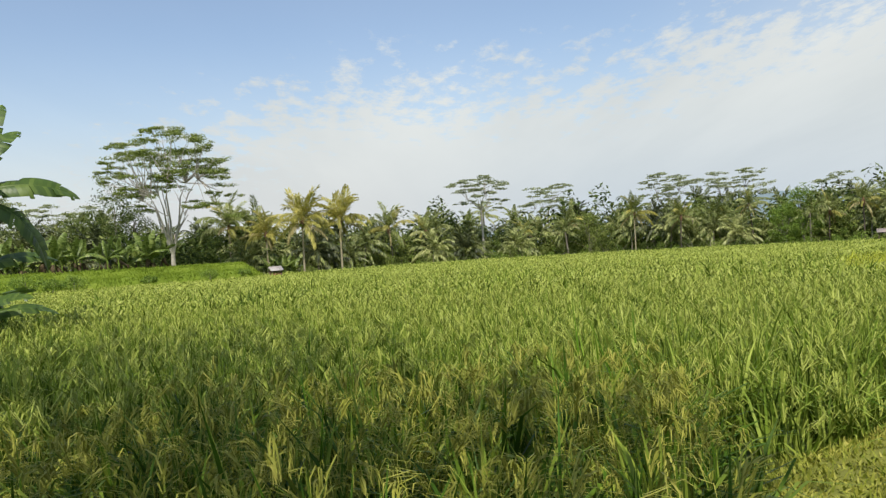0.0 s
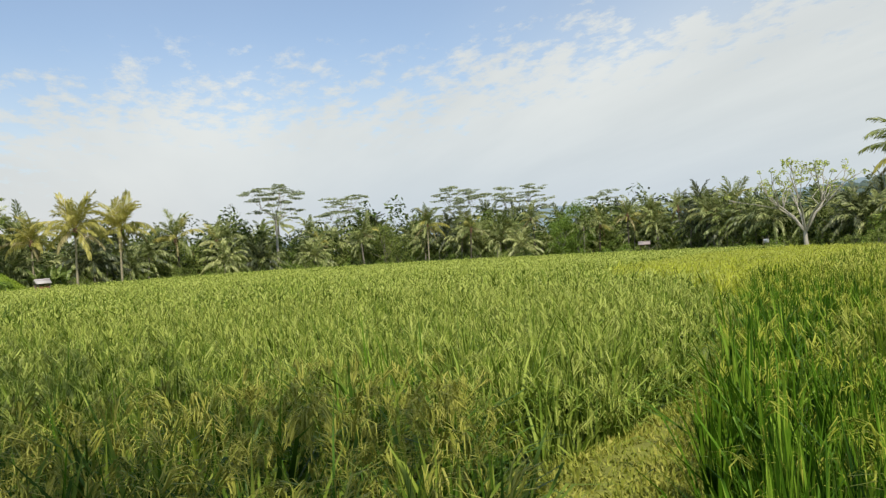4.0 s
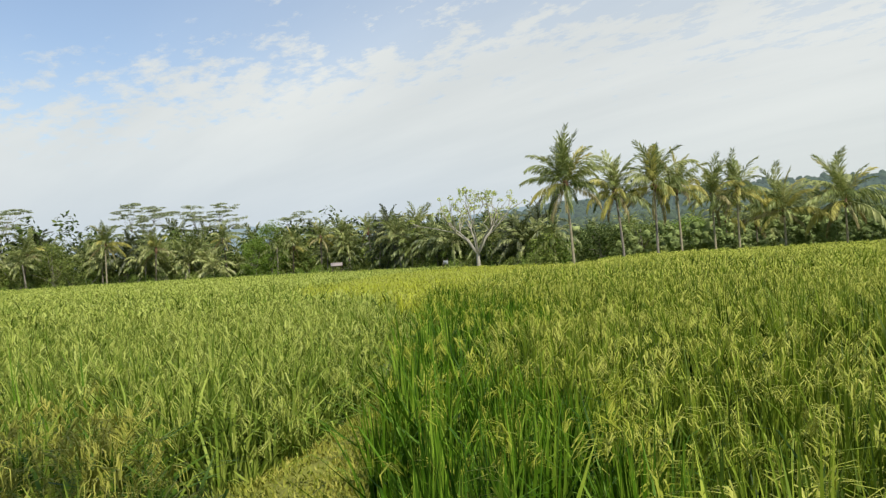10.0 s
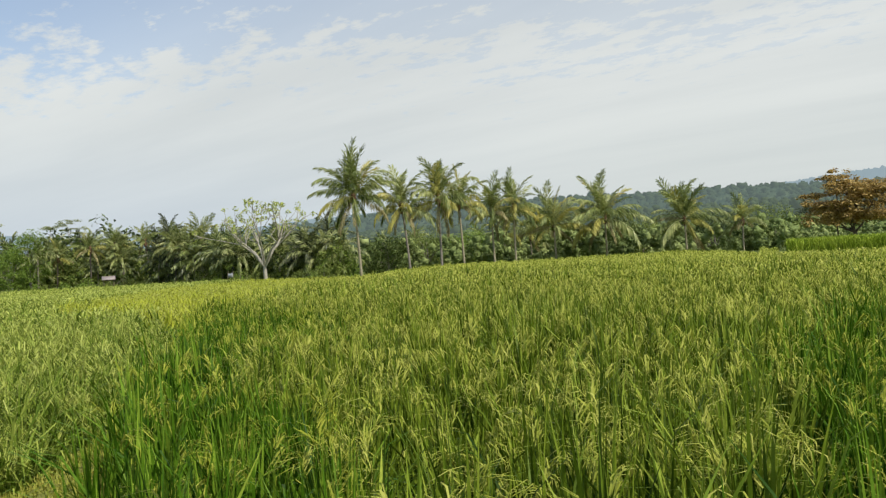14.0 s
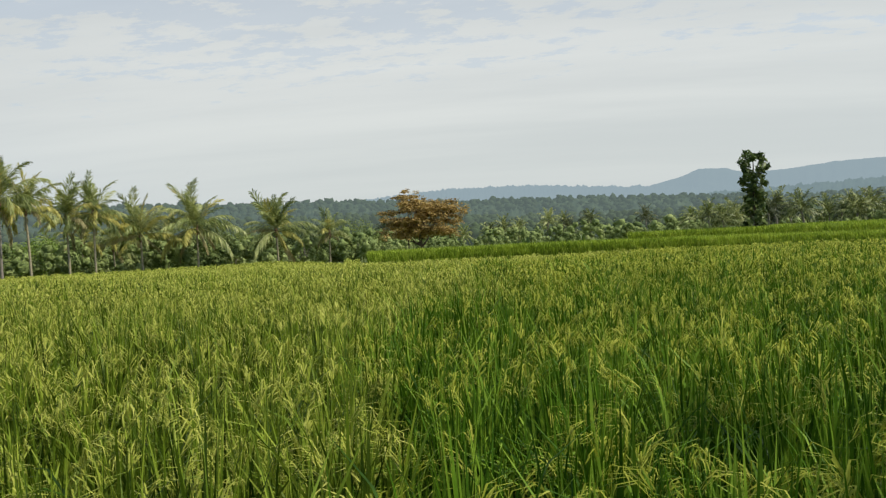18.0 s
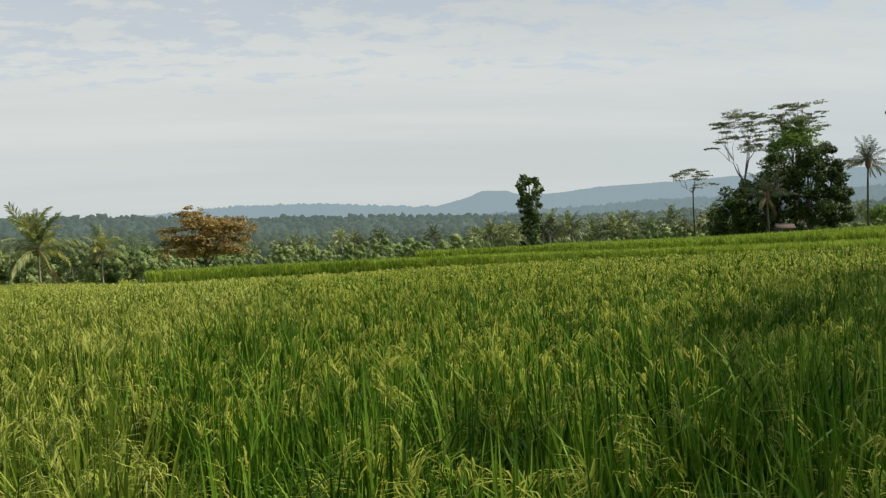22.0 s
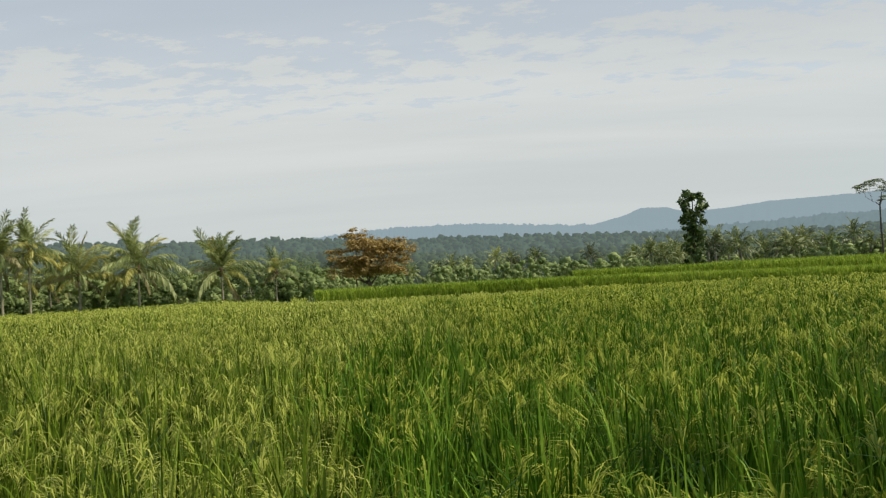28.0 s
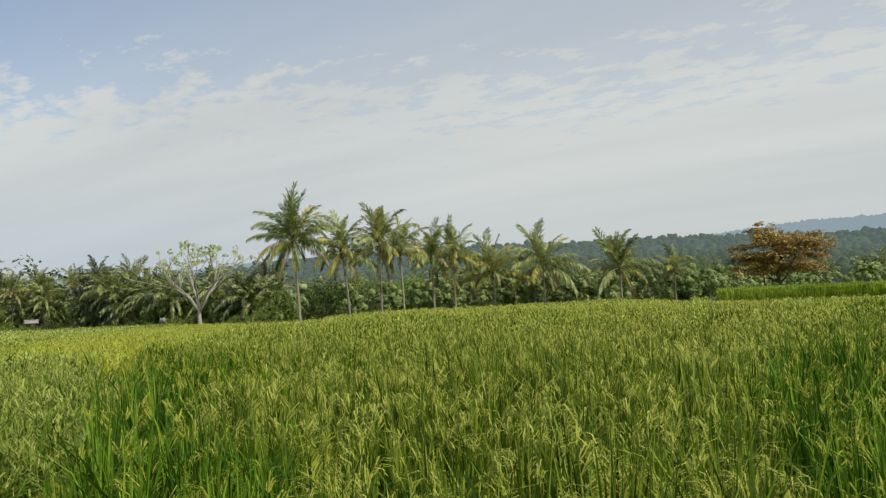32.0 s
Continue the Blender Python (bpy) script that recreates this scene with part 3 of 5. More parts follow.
RICE_WORDS = {1: "ripening straw-tinged rice drooping beside the grassy bank", 2: "green rice coming into pale grain across the wide main field",
              3: "tall upright deep green rice with nodding grain heads", 4: "pale yellow-green low rice in a sunlit patch", 5: "tall yellow-green rice with many nodding grain heads"}
for q in (1, 2, 3, 4, 5):
    ob = new("rice_stand", mesh_of("rice_stand", *join(leaf_bits[q]), TONE[q][0]))
    tagged(ob, RICE_WORDS[q], "rice", kind="stuff")
    heads_ob = new("grain_heads", mesh_of("grain_heads", *join(head_bits[q]), TONE[q][1]))
    heads_ob.parent = ob
    tagged(heads_ob, "nodding heads of yellowish grain", kind="stuff")

# long dark blades that stand above the rest beside the bank
x, y = scatter(46, 2.2, 7, -24, 12)
z = ground(x, y)
tagged(new("tall_blades", mesh_of("tall_blades", *blades(x, y, z, rng.uniform(1.05, 1.3, 46), rng.uniform(0.012, 0.02, 46), np.abs(rng.normal(0.1, 0.12, 46)), np.abs(rng.normal(0.2, 0.3, 46)), np.array((0, 0.35, 0.65, 0.85, 1))), RICE)),
       "single long dark green blades standing above the rice", "grass", kind="stuff")

# ---- grassy bank between the plots ----
ys = np.concatenate([[-26.0, -18.0, -12.0, -8.0, -5.0], np.linspace(-3.0, 15.2, 92), [16.5]])
lx = np.interp(ys, [r_[1] for r_ in PATH_L], [r_[0] for r_ in PATH_L], left=0.0)
rx = np.interp(ys, [r_[1] for r_ in PATH_R], [r_[0] for r_ in PATH_R], left=0.0)
lx = np.where(ys < 4.7, np.interp(ys, [-3, 0, 1, 4.0, 4.7], [-1.6, -1.2, -0.2, 0.95, 1.48]), lx)
rx = np.where(ys < 0.8, np.interp(ys, [-3, 0, 0.8], [1.5, 1.0, 0.7]), rx)
rx = np.maximum(rx, lx + 0.35)
us = np.linspace(-0.12, 1.12, 15)
bx = lx[:, None] + (rx - lx)[:, None] * us[None]
by = np.repeat(ys[:, None], 15, 1)
hump = np.clip(1 - (np.abs(us - 0.5) / 0.62) ** 4, 0, 1)
fade = np.clip((16.5 - ys) / 3, 0, 1)
bz = ground(bx, by) - 0.03 + 0.22 * hump[None] * fade[:, None] + np.array([[0.03 * noise.noise((a * 2.5, b * 2.5, 0)) for a, b in zip(p, q)] for p, q in zip(bx, by)]) * hump[None]
i, j = np.meshgrid(np.arange(len(ys) - 1), np.arange(14), indexing="ij")
bf = np.stack([i * 15 + j, i * 15 + j + 1, (i + 1) * 15 + j + 1, (i + 1) * 15 + j], -1).reshape(-1, 4)
bank_v = np.stack([bx, by, bz], -1).reshape(-1, 3)
tagged(new("path", mesh_of("path", bank_v, bf, BANKSOIL, True)), "low earth bank overgrown with short grass between rice plots", "path", kind="structure")
n = 60000
yy = np.exp(rng.uniform(np.log(1.2), np.log(15.5), n))
l_, r_ = np.interp(yy, ys, lx), np.interp(yy, ys, rx)
u = rng.uniform(-0.15, 1.12, n)
xx = l_ + (r_ - l_) * u
zz = ground(xx, yy) + 0.19 * np.clip(1 - (np.abs(u - 0.5) / 0.62) ** 4, 0, 1) * np.clip((16.5 - yy) / 3, 0, 1) - 0.02
tagged(new("bank_grass", mesh_of("bank_grass", *blades(xx, yy, zz, rng.uniform(0.04, 0.12, n) * (0.7 + 1.4 * np.abs(u - 0.5)), rng.uniform(0.010, 0.022, n), np.abs(rng.normal(0.5, 0.45, n)), np.abs(rng.normal(1.0, 0.8, n)), np.array((0, 0.5, 1.0))), BANKGRASS)),
       "short trampled yellow-green grass on the bank", "grass", kind="stuff")
# grass behind the standing point
n = 26000
d = np.exp(rng.uniform(np.log(0.9), np.log(22), n))
a = np.radians(rng.uniform(152, 298, n))
xx, yy = d * np.sin(a), d * np.cos(a)
tagged(new("bank_grass", mesh_of("bank_grass", *blades(xx, yy, ground(xx, yy), rng.uniform(0.1, 0.35, n), rng.uniform(0.01, 0.02, n) * (1 + d / 6), np.abs(rng.normal(0.4, 0.35, n)), np.abs(rng.normal(0.8, 0.6, n)), np.array((0, 0.5, 1.0))), GRASS)),
       "rough green grass along the field edge", "grass", kind="stuff")
# strip of grass behind the front plot
n = 14000
a, d = rng.uniform(-36, 12, n), rng.uniform(5.2, 5.9, n)
xx, yy = d * np.sin(np.radians(a)), d * np.cos(np.radians(a))
tagged(new("bank_grass", mesh_of("bank_grass", *blades(xx, yy, ground(xx, yy), rng.uniform(0.3, 0.6, n), rng.uniform(0.01, 0.02, n), np.abs(rng.normal(0.3, 0.3, n)), np.abs(rng.normal(0.8, 0.6, n)), np.array((0, 0.5, 1.0))), GRASS)),
       "rank green grass on the low bank behind the front plot", "grass", kind="stuff")

# ---- rice terraces ----


def terrace(a0, a1, off, deep, top, h_rice, count, label, fresh):
    """A raised paddy strip along the far side of the near block: earth step with a stand of rice on it. top: floor heights along it."""
    aa = np.linspace(a0, a1, 40)
    near = table(STEP_D, aa) + off
    zt = np.interp(aa, [t_[0] for t_ in top], [t_[1] for t_ in top])
    prof = ((0.0, None), (0.35, -0.05), (0.7, 0.0), (deep, 0.0), (deep + 0.6, None))
    rows_ = []
    for dd, dz in prof:
        d_ = near + dd
        x_, y_ = d_ * np.sin(np.radians(aa)), d_ * np.cos(np.radians(aa))
        rows_.append(np.stack([x_, y_, ground(x_, y_) - 0.4 if dz is None else zt + dz], -1))
    v = np.stack(rows_, 0).reshape(-1, 3)
    i_, j_ = np.meshgrid(np.arange(len(prof) - 1), np.arange(39), indexing="ij")
    f = np.stack([i_ * 40 + j_, i_ * 40 + j_ + 1, (i_ + 1) * 40 + j_ + 1, (i_ + 1) * 40 + j_], -1).reshape(-1, 4)
    tagged(new("terrace", mesh_of("terrace", v, f, TURF, True)), "raised earth step of a rice terrace", "terrace", kind="structure")
    a_ = rng.uniform(a0, a1, count)
    edge = rng.uniform(size=count) < 0.45
    dd = np.where(edge, rng.uniform(0.1, 1.3, count), rng.uniform(0.45, deep, count))
    d_ = np.interp(a_, aa, near) + dd
    x_, y_, z_ = d_ * np.sin(np.radians(a_)), d_ * np.cos(np.radians(a_)), np.interp(a_, aa, zt) - np.clip(0.5 - dd, 0, 0.5) * 0.9
    ob = new("rice_stand", mesh_of("rice_stand", *blades(x_, y_, z_, h_rice * rng.uniform(0.8, 1.12, count), rng.uniform(0.05, 0.085, count), np.abs(rng.normal(0.06, 0.09, count)), np.abs(rng.normal(0.35, 0.4, count)), np.array((0, 0.45, 0.8, 1.0))), RICE_YOUNG if fresh else RICE))
    tagged(ob, label, "rice", kind="stuff")


terrace(78.8, 103, 0.0, 9.0, ((79, -0.2), (103, -0.2)), 0.82, 30000, "fresh bright green rice on the lowest terrace", True)
terrace(101.5, 139, 0.0, 6.0, ((101, -0.1), (120, -0.1), (137, 0.2), (139, 0.25)), 0.75, 26000, "green rice on a narrow terrace step", True)
terrace(98.3, 139.5, 6.5, 6.0, ((98, 0.25), (107, 0.28), (120, 0.25), (137, 0.55)), 0.8, 30000, "dense green rice on the middle terrace", True)
terrace(108, 141, 13.0, 9.0, ((108, 0.35), (120, 0.35), (137, 0.75)), 0.75, 24000, "light green rice on the uppermost terrace", True)

terrace(50.0, 62.5, 6.0, 7.0, ((50, -0.86), (56, -0.80), (62.5, -0.95)), 0.72, 14000, "slightly raised tongue of bright green rice before the palms", True)

# ---- raised grassy terrace at the left end of the main field ----
aa = np.linspace(-60, -13.0, 48)
near = np.interp(aa, [-60, -38, -28, -20, -13], [46, 52, 60, 68, 74])
rows_ = []
for dd, zz_ in ((-2.0, -0.5), (0.0, 0.5), (1.0, 1.15), (3.0, 1.4), (8.0, 1.5), (9.5, 2.0), (12, 2.2), (40.0, 2.5)):
    d = near + dd
    x_, y_ = d * np.sin(np.radians(aa)), d * np.cos(np.radians(aa))
    end = np.clip((-13.0 - aa) / 2.0, 0, 1)
    rows_.append(np.stack([x_, y_, ground(x_, y_) + zz_ * end + (end - 1) * 0.3 + 0.12 * np.sin(aa * 1.7 + dd)], -1))
v = np.stack(rows_, 0).reshape(-1, 3)
i, j = np.meshgrid(np.arange(7), np.arange(47), indexing="ij")
f = np.stack([i * 48 + j, i * 48 + j + 1, (i + 1) * 48 + j + 1, (i + 1) * 48 + j], -1).reshape(-1, 4)
tagged(new("terrace", mesh_of("terrace", v, f, TURF, True)), "raised terrace covered with mown green grass", "terrace", kind="structure")
n = 30000
a = rng.uniform(-36, -13.2, n)
dd = rng.uniform(-1.5, 16, n)
d = np.interp(a, aa, near) + dd
zz = np.interp(dd, (-2.0, 0, 1.0, 3, 8, 9.5, 12, 40), (-0.5, 0.5, 1.15, 1.4, 1.5, 2.0, 2.2, 2.5)) * np.clip((-13.0 - a) / 2.0, 0, 1)
xx, yy = d * np.sin(np.radians(a)), d * np.cos(np.radians(a))
tagged(new("terrace_grass", mesh_of("terrace_grass", *blades(xx, yy, ground(xx, yy) + zz - 0.05, rng.uniform(0.15, 0.4, n), rng.uniform(0.04, 0.08, n), np.abs(rng.normal(0.4, 0.3, n)), np.abs(rng.normal(0.6, 0.5, n)), np.array((0, 0.5, 1.0))), TURF)),
       "short bright green grass on the raised terrace", "grass", kind="stuff")

# ---- trees ----


def frond(length, pitch, curl, leaflets, leaf_len=0.95, width=0.07, joints=9, sag=0.6, q=None):
    """A feather palm frond that leaves the hub at a pitch above level and arches over by curl degrees, its leaflets hanging to both sides."""
    q = q or rng
    s = np.linspace(0, 1, joints)
    th = np.radians(pitch) - np.radians(curl) * s ** 1.7
    step = length / (joints - 1)
    mid_th = (th[1:] + th[:-1]) / 2
    rib = np.stack([np.concatenate([[0], np.cumsum(np.cos(mid_th) * step)]), 0 * s, np.concatenate([[0], np.cumsum(np.sin(mid_th) * step)])], -1)
    tv, tf = tube(rib, np.interp(s, [0, 1], [0.055, 0.012]), 3)
    pieces = [(tv, np.concatenate([tf[:, [0, 1, 2]], tf[:, [0, 2, 3]]]))]
    u_ = np.linspace(0.16, 0.99, leaflets)
    base = np.stack([np.interp(u_, s, rib[:, k_]) for k_ in range(3)], -1)
    tq = np.interp(u_, s, th)
    along = np.stack([np.cos(tq), 0 * tq, np.sin(tq)], -1)
    over = np.stack([-np.sin(tq), 0 * tq, np.cos(tq)], -1)
    ln = leaf_len * np.clip(np.sin(np.pi * (0.16 + 0.74 * u_)), 0.2, 1) ** 0.6 * q.uniform(0.75, 1.15, leaflets)
    for sgn in (-1, 1):
        fall = sag * q.uniform(0.5, 1.5, leaflets)
        d = along * (0.7 + 0.4 * u_)[:, None] + np.array([0, sgn * 0.58, 0]) + over * 0.12 + q.normal(0, 0.13, (leaflets, 3))
        d[:, 2] -= fall
        d /= np.linalg.norm(d, axis=1)[:, None]
        mid = base + d * (ln * 0.5)[:, None]
        d2 = d + np.array([0, 0, -0.12 - 0.6 * sag])
        d2 /= np.linalg.norm(d2, axis=1)[:, None]
        tip = mid + d2 * (ln * 0.5)[:, None]
        w_ = along - d * (d * along).sum(1)[:, None]
        w_ = w_ / np.linalg.norm(w_, axis=1)[:, None] + over * q.normal(0, 0.5, leaflets)[:, None]
        w_ *= width / np.linalg.norm(w_, axis=1)[:, None]
        v = np.stack([base, mid - w_ * 0.5, mid + w_ * 0.5, tip], 1).reshape(-1, 3)
        f = (np.arange(leaflets)[:, None, None] * 4 + np.array([(0, 1, 2), (1, 3, 2)])[None]).reshape(-1, 3)
        pieces.append((v, f))
    return join(pieces)


def palm_trunk(height, lean_x, lean_y, r0=0.19, r1=0.12, sides=8):
    s = np.linspace(0, 1, 14)
    pts = np.stack([lean_x * s ** 1.6, lean_y * s ** 1.6, height * s - 0.3 * (1 - s)], -1)
    swell = np.interp(s, [0, 0.06, 0.15, 1], [r0 * 1.5, r0 * 1.1, r0, r1]) * (1 + 0.05 * np.cos(np.arange(14) * np.pi))
    return tube(pts, swell, sides)


# pitch, curl and sag of the fronds from the upright spear leaves to the hanging dead ones
ARCHES = ((85, 30, 0.1), (77, 55, 0.18), (66, 74, 0.32), (53, 86, 0.55), (37, 92, 0.8), (18, 82, 1.0), (-2, 62, 1.2))
HANGS = ((-2, 62, 1.3), (-34, 44, 1.3))
def frond_set(mat, length, flat, leaflets, leaf_len, width, arcs, hang=0.0):
    """Two fronds of each arch; flat straightens them, hang lets the leaflets droop more."""
    return [[mesh_of("frond", *frond(length, p_ + (5, -5)[k_], c_ * flat * (0.85, 1.15)[k_], leaflets, leaf_len * (1.0, 1.12)[k_], width, 10, h_ * (0.8, 1.25)[k_] + hang), mat) for k_ in (0, 1)] for p_, c_, h_ in arcs]


FRESH = frond_set(FROND, 4.5, 1.0, 46, 1.0, 0.09, ARCHES, 0.1)
DARK = frond_set(FROND_DARK, 4.4, 0.75, 46, 0.95, 0.06, ARCHES, 0.45)
GOLD = frond_set(FROND_GOLD, 4.4, 1.0, 46, 1.0, 0.09, ARCHES)
AGED = frond_set(FROND_OLD, 3.8, 1.0, 40, 0.9, 0.07, HANGS)
NUT = mesh_of("coconut", *leaf_cloud([(0, 0, 0)], [0.13], 26, 0.1, shell=0.9), LEAF_BRIGHT)
HUB = mesh_of("fibre_sheath", *tube([(0, 0, -0.75), (0, 0, -0.35), (0.02, 0, 0.1), (0, 0, 0.55)], [0.11, 0.27, 0.24, 0.08], 8), FIBRE, True)


def palm(az, d, hub_el, lean_=(0.0, 0.0), fronds=20, size=1.0, kind="fresh", label="", nuts=6, lift_=0.0, r=None, group="coconut palms along the fields", bark=None, dead=0.1):
    """A coconut palm: ringed trunk, fronds from upright to hanging, fibre and nuts under the hub. dead: share of browned hanging fronds."""
    r = r or np.random.default_rng(int(abs(az) * 100) + 3)
    at = spot(az, d, lift_)
    h = rise(az, d, hub_el) - lift_
    t = thing("coconut_palm", label or "coconut palm with arching green fronds and a grey ringed trunk", "palm tree", Matrix.Translation(at), group)
    lx_, ly_ = lean_
    part("trunk", palm_trunk(h, lx_, ly_, 0.125 * size ** 0.4, 0.085 * size ** 0.4), bark or PALM_BARK, t, smooth=True)
    part("fibre_sheath", HUB, None, t, "brown fibrous leaf bases", pose(lx_, ly_, h))
    green, other = {"fresh": (FRESH, GOLD), "gold": (GOLD, GOLD), "mixed": (FRESH, GOLD), "dark": (DARK, DARK)}[kind]
    fronds = int(fronds * 1.5)
    for i_ in range(fronds):
        q = i_ / (fronds - 1)
        old = q > 1 - dead
        if old:
            me = AGED[int(r.integers(2))][int(r.integers(2))]
        else:
            pool = other if r.uniform() < (0.4 if q > 0.6 else 0.12) else green
            me = pool[int(np.clip(q / (1 - dead) * 7 + r.normal(0, 0.7), 0, 6))][int(r.integers(2))]
        m = pose(lx_, ly_, h, 0, 0, i_ * 137.5 + r.normal(0, 12)) @ pose(0, 0, 0, r.normal(0, 11), r.normal(0, 8), 0) @ Matrix.Scale(size * r.uniform(0.64, 1.0), 4)
        part("frond", me, None, t, "drooping browned frond" if old else "", m)
    for i_ in range(nuts):
        a_ = i_ * 2.4
        part("coconut", NUT, None, t, "", pose(lx_ + 0.3 * math.cos(a_), ly_ + 0.3 * math.sin(a_), h - 0.25 - 0.1 * (i_ % 3)))
    return t


palm(48.0, 66, 4.15, (-0.45, 0.0), 28, 1.08, "fresh", "tall leaning coconut palm with hanging brown lower fronds", 8)
palm(51.7, 71, 3.25, (-0.5, 0.2), 22, 0.95, bark=BARK)
palm(54.1, 72, 3.6, (0.1, 0.0), 24, 1.02, bark=BARK)
palm(55.8, 75, 3.2, (-0.2, 0.1), 20, 0.86, "mixed", "slender coconut palm with yellowing fronds")
palm(58.1, 84, 2.4, (0.0, 0.1), 20, 1.0)
palm(59.7, 84, 2.6, (0.1, 0.0), 22, 0.98, "mixed", "coconut palm with yellow-green sunlit fronds")
palm(62.7, 90, 1.0, (-0.1, 0.0), 22, 1.22, "mixed", "short coconut palm with upright yellow-green fronds")
palm(66.45, 90, 1.35, (0.0, 0.0), 24, 1.32, "fresh", "sturdy coconut palm with a full crown and browned lower fronds", 10)
palm(72.1, 93, 0.85, (0.0, 0.1), 24, 1.32, "fresh", "coconut palm with long drooping pale fronds")
palm(58.9, 98, 0.6, (0.1, 0.0), 16, 0.93)
palm(60.9, 99, 0.4, (0.0, 0.1), 16, 0.93)
palm(64.4, 104, 0.6, (0.2, 0.0), 16, 0.98)
palm(75.9, 102, 0.5, (0.2, 0.0), 18, 0.98)
palm(-10.6, 84, 3.0, (0.1, 0.0), 24, 1.05, "gold", "coconut palm with bright yellow fronds in full sun", 8)
palm(-7.8, 88, 2.9, (0.1, 0.0), 22, 1.05, "gold", "coconut palm with golden yellow fronds beside the field", 8)
palm(-13.2, 92, 2.20, (0.0, 0.0), 18, 0.88, "gold", "small coconut palm with yellowing fronds")
palm(-15.8, 100, 2.90, (0.0, 0.0), 20, 1.11)
palm(-14.1, 102, 2.70, (0.1, 0.0), 18, 1.00)
palm(14.2, 126, 1.8, (0.1, 0.0), 22, 0.91, "fresh", "coconut palm standing forward of the grove with a bare pale trunk")
for az, el, off in ((-3.9, 2.6, 6), (-1.4, 2.2, 10), (6.2, 1.5, 12), (9.2, 2.0, 7), (17.4, 1.9, 4), (20.6, 1.4, 11), (22.3, 2.3, 8), (27.0, 1.5, 10), (29.1, 2.0, 5), (30.6, 2.2, 9), (32.9, 2.3, 12), (34.6, 1.8, 6), (36.2, 2.3, 9)):
    palm(az, float(table(EDGE, az)) + off, el - 0.6, (0.5 * math.sin(az * 7), 0.3 * math.cos(az * 5)), 16, 0.9 + 0.12 * math.sin(az * 3), "mixed" if int(az * 10) % 3 else "fresh", "coconut palm at the front of the far grove", 0, group="grove palms", bark=DARK_BARK)
# palms against the light: their shade is in the dark leaflet and bark colours
palm(129.6, 84, 3.9, (-0.4, 0.0), 18, 0.66, "dark", "slender coconut palm with a small crown on the terrace", 0, bark=DARK_BARK)
palm(133.2, 72, 6.4, (-0.25, -0.3), 22, 1.0, "dark", "tall coconut palm with dark thin fronds against the sky", 6, 0.4, bark=DARK_BARK)
palm(137.0, 68, 7.2, (0.0, -0.2), 24, 1.02, "dark", "tall coconut palm with a ragged dark crown", 6, 0.4, bark=DARK_BARK)
palm(123.6, 73, 2.1, (0.1, 0.0), 16, 0.62, "dark", "small coconut palm before the dark clump of trees", 0, bark=DARK_BARK)
palm(127.7, 88, 0.9, (0.0, 0.0), 14, 0.62, "mixed", "young stemless palm with bright upright fronds", 0)


def limb_net(base, tips, r0, r, mid_lift=0.35, sides=5):
    """Limbs that run from a fork to each crown pad, bending up on the way."""
    out_ = []
    for p in tips:
        p = np.asarray(p, float)
        b = np.asarray(base, float)
        m1 = b + (p - b) * 0.35 + np.array([0, 0, mid_lift * np.linalg.norm(p - b) * 0.3]) + r.normal(0, 0.15, 3)
        m2 = b + (p - b) * 0.7 + np.array([0, 0, mid_lift * np.linalg.norm(p - b) * 0.25]) + r.normal(0, 0.15, 3)
        out_.append(tube([b, m1, m2, p], [r0, r0 * 0.7, r0 * 0.45, r0 * 0.15], sides))
    return out_


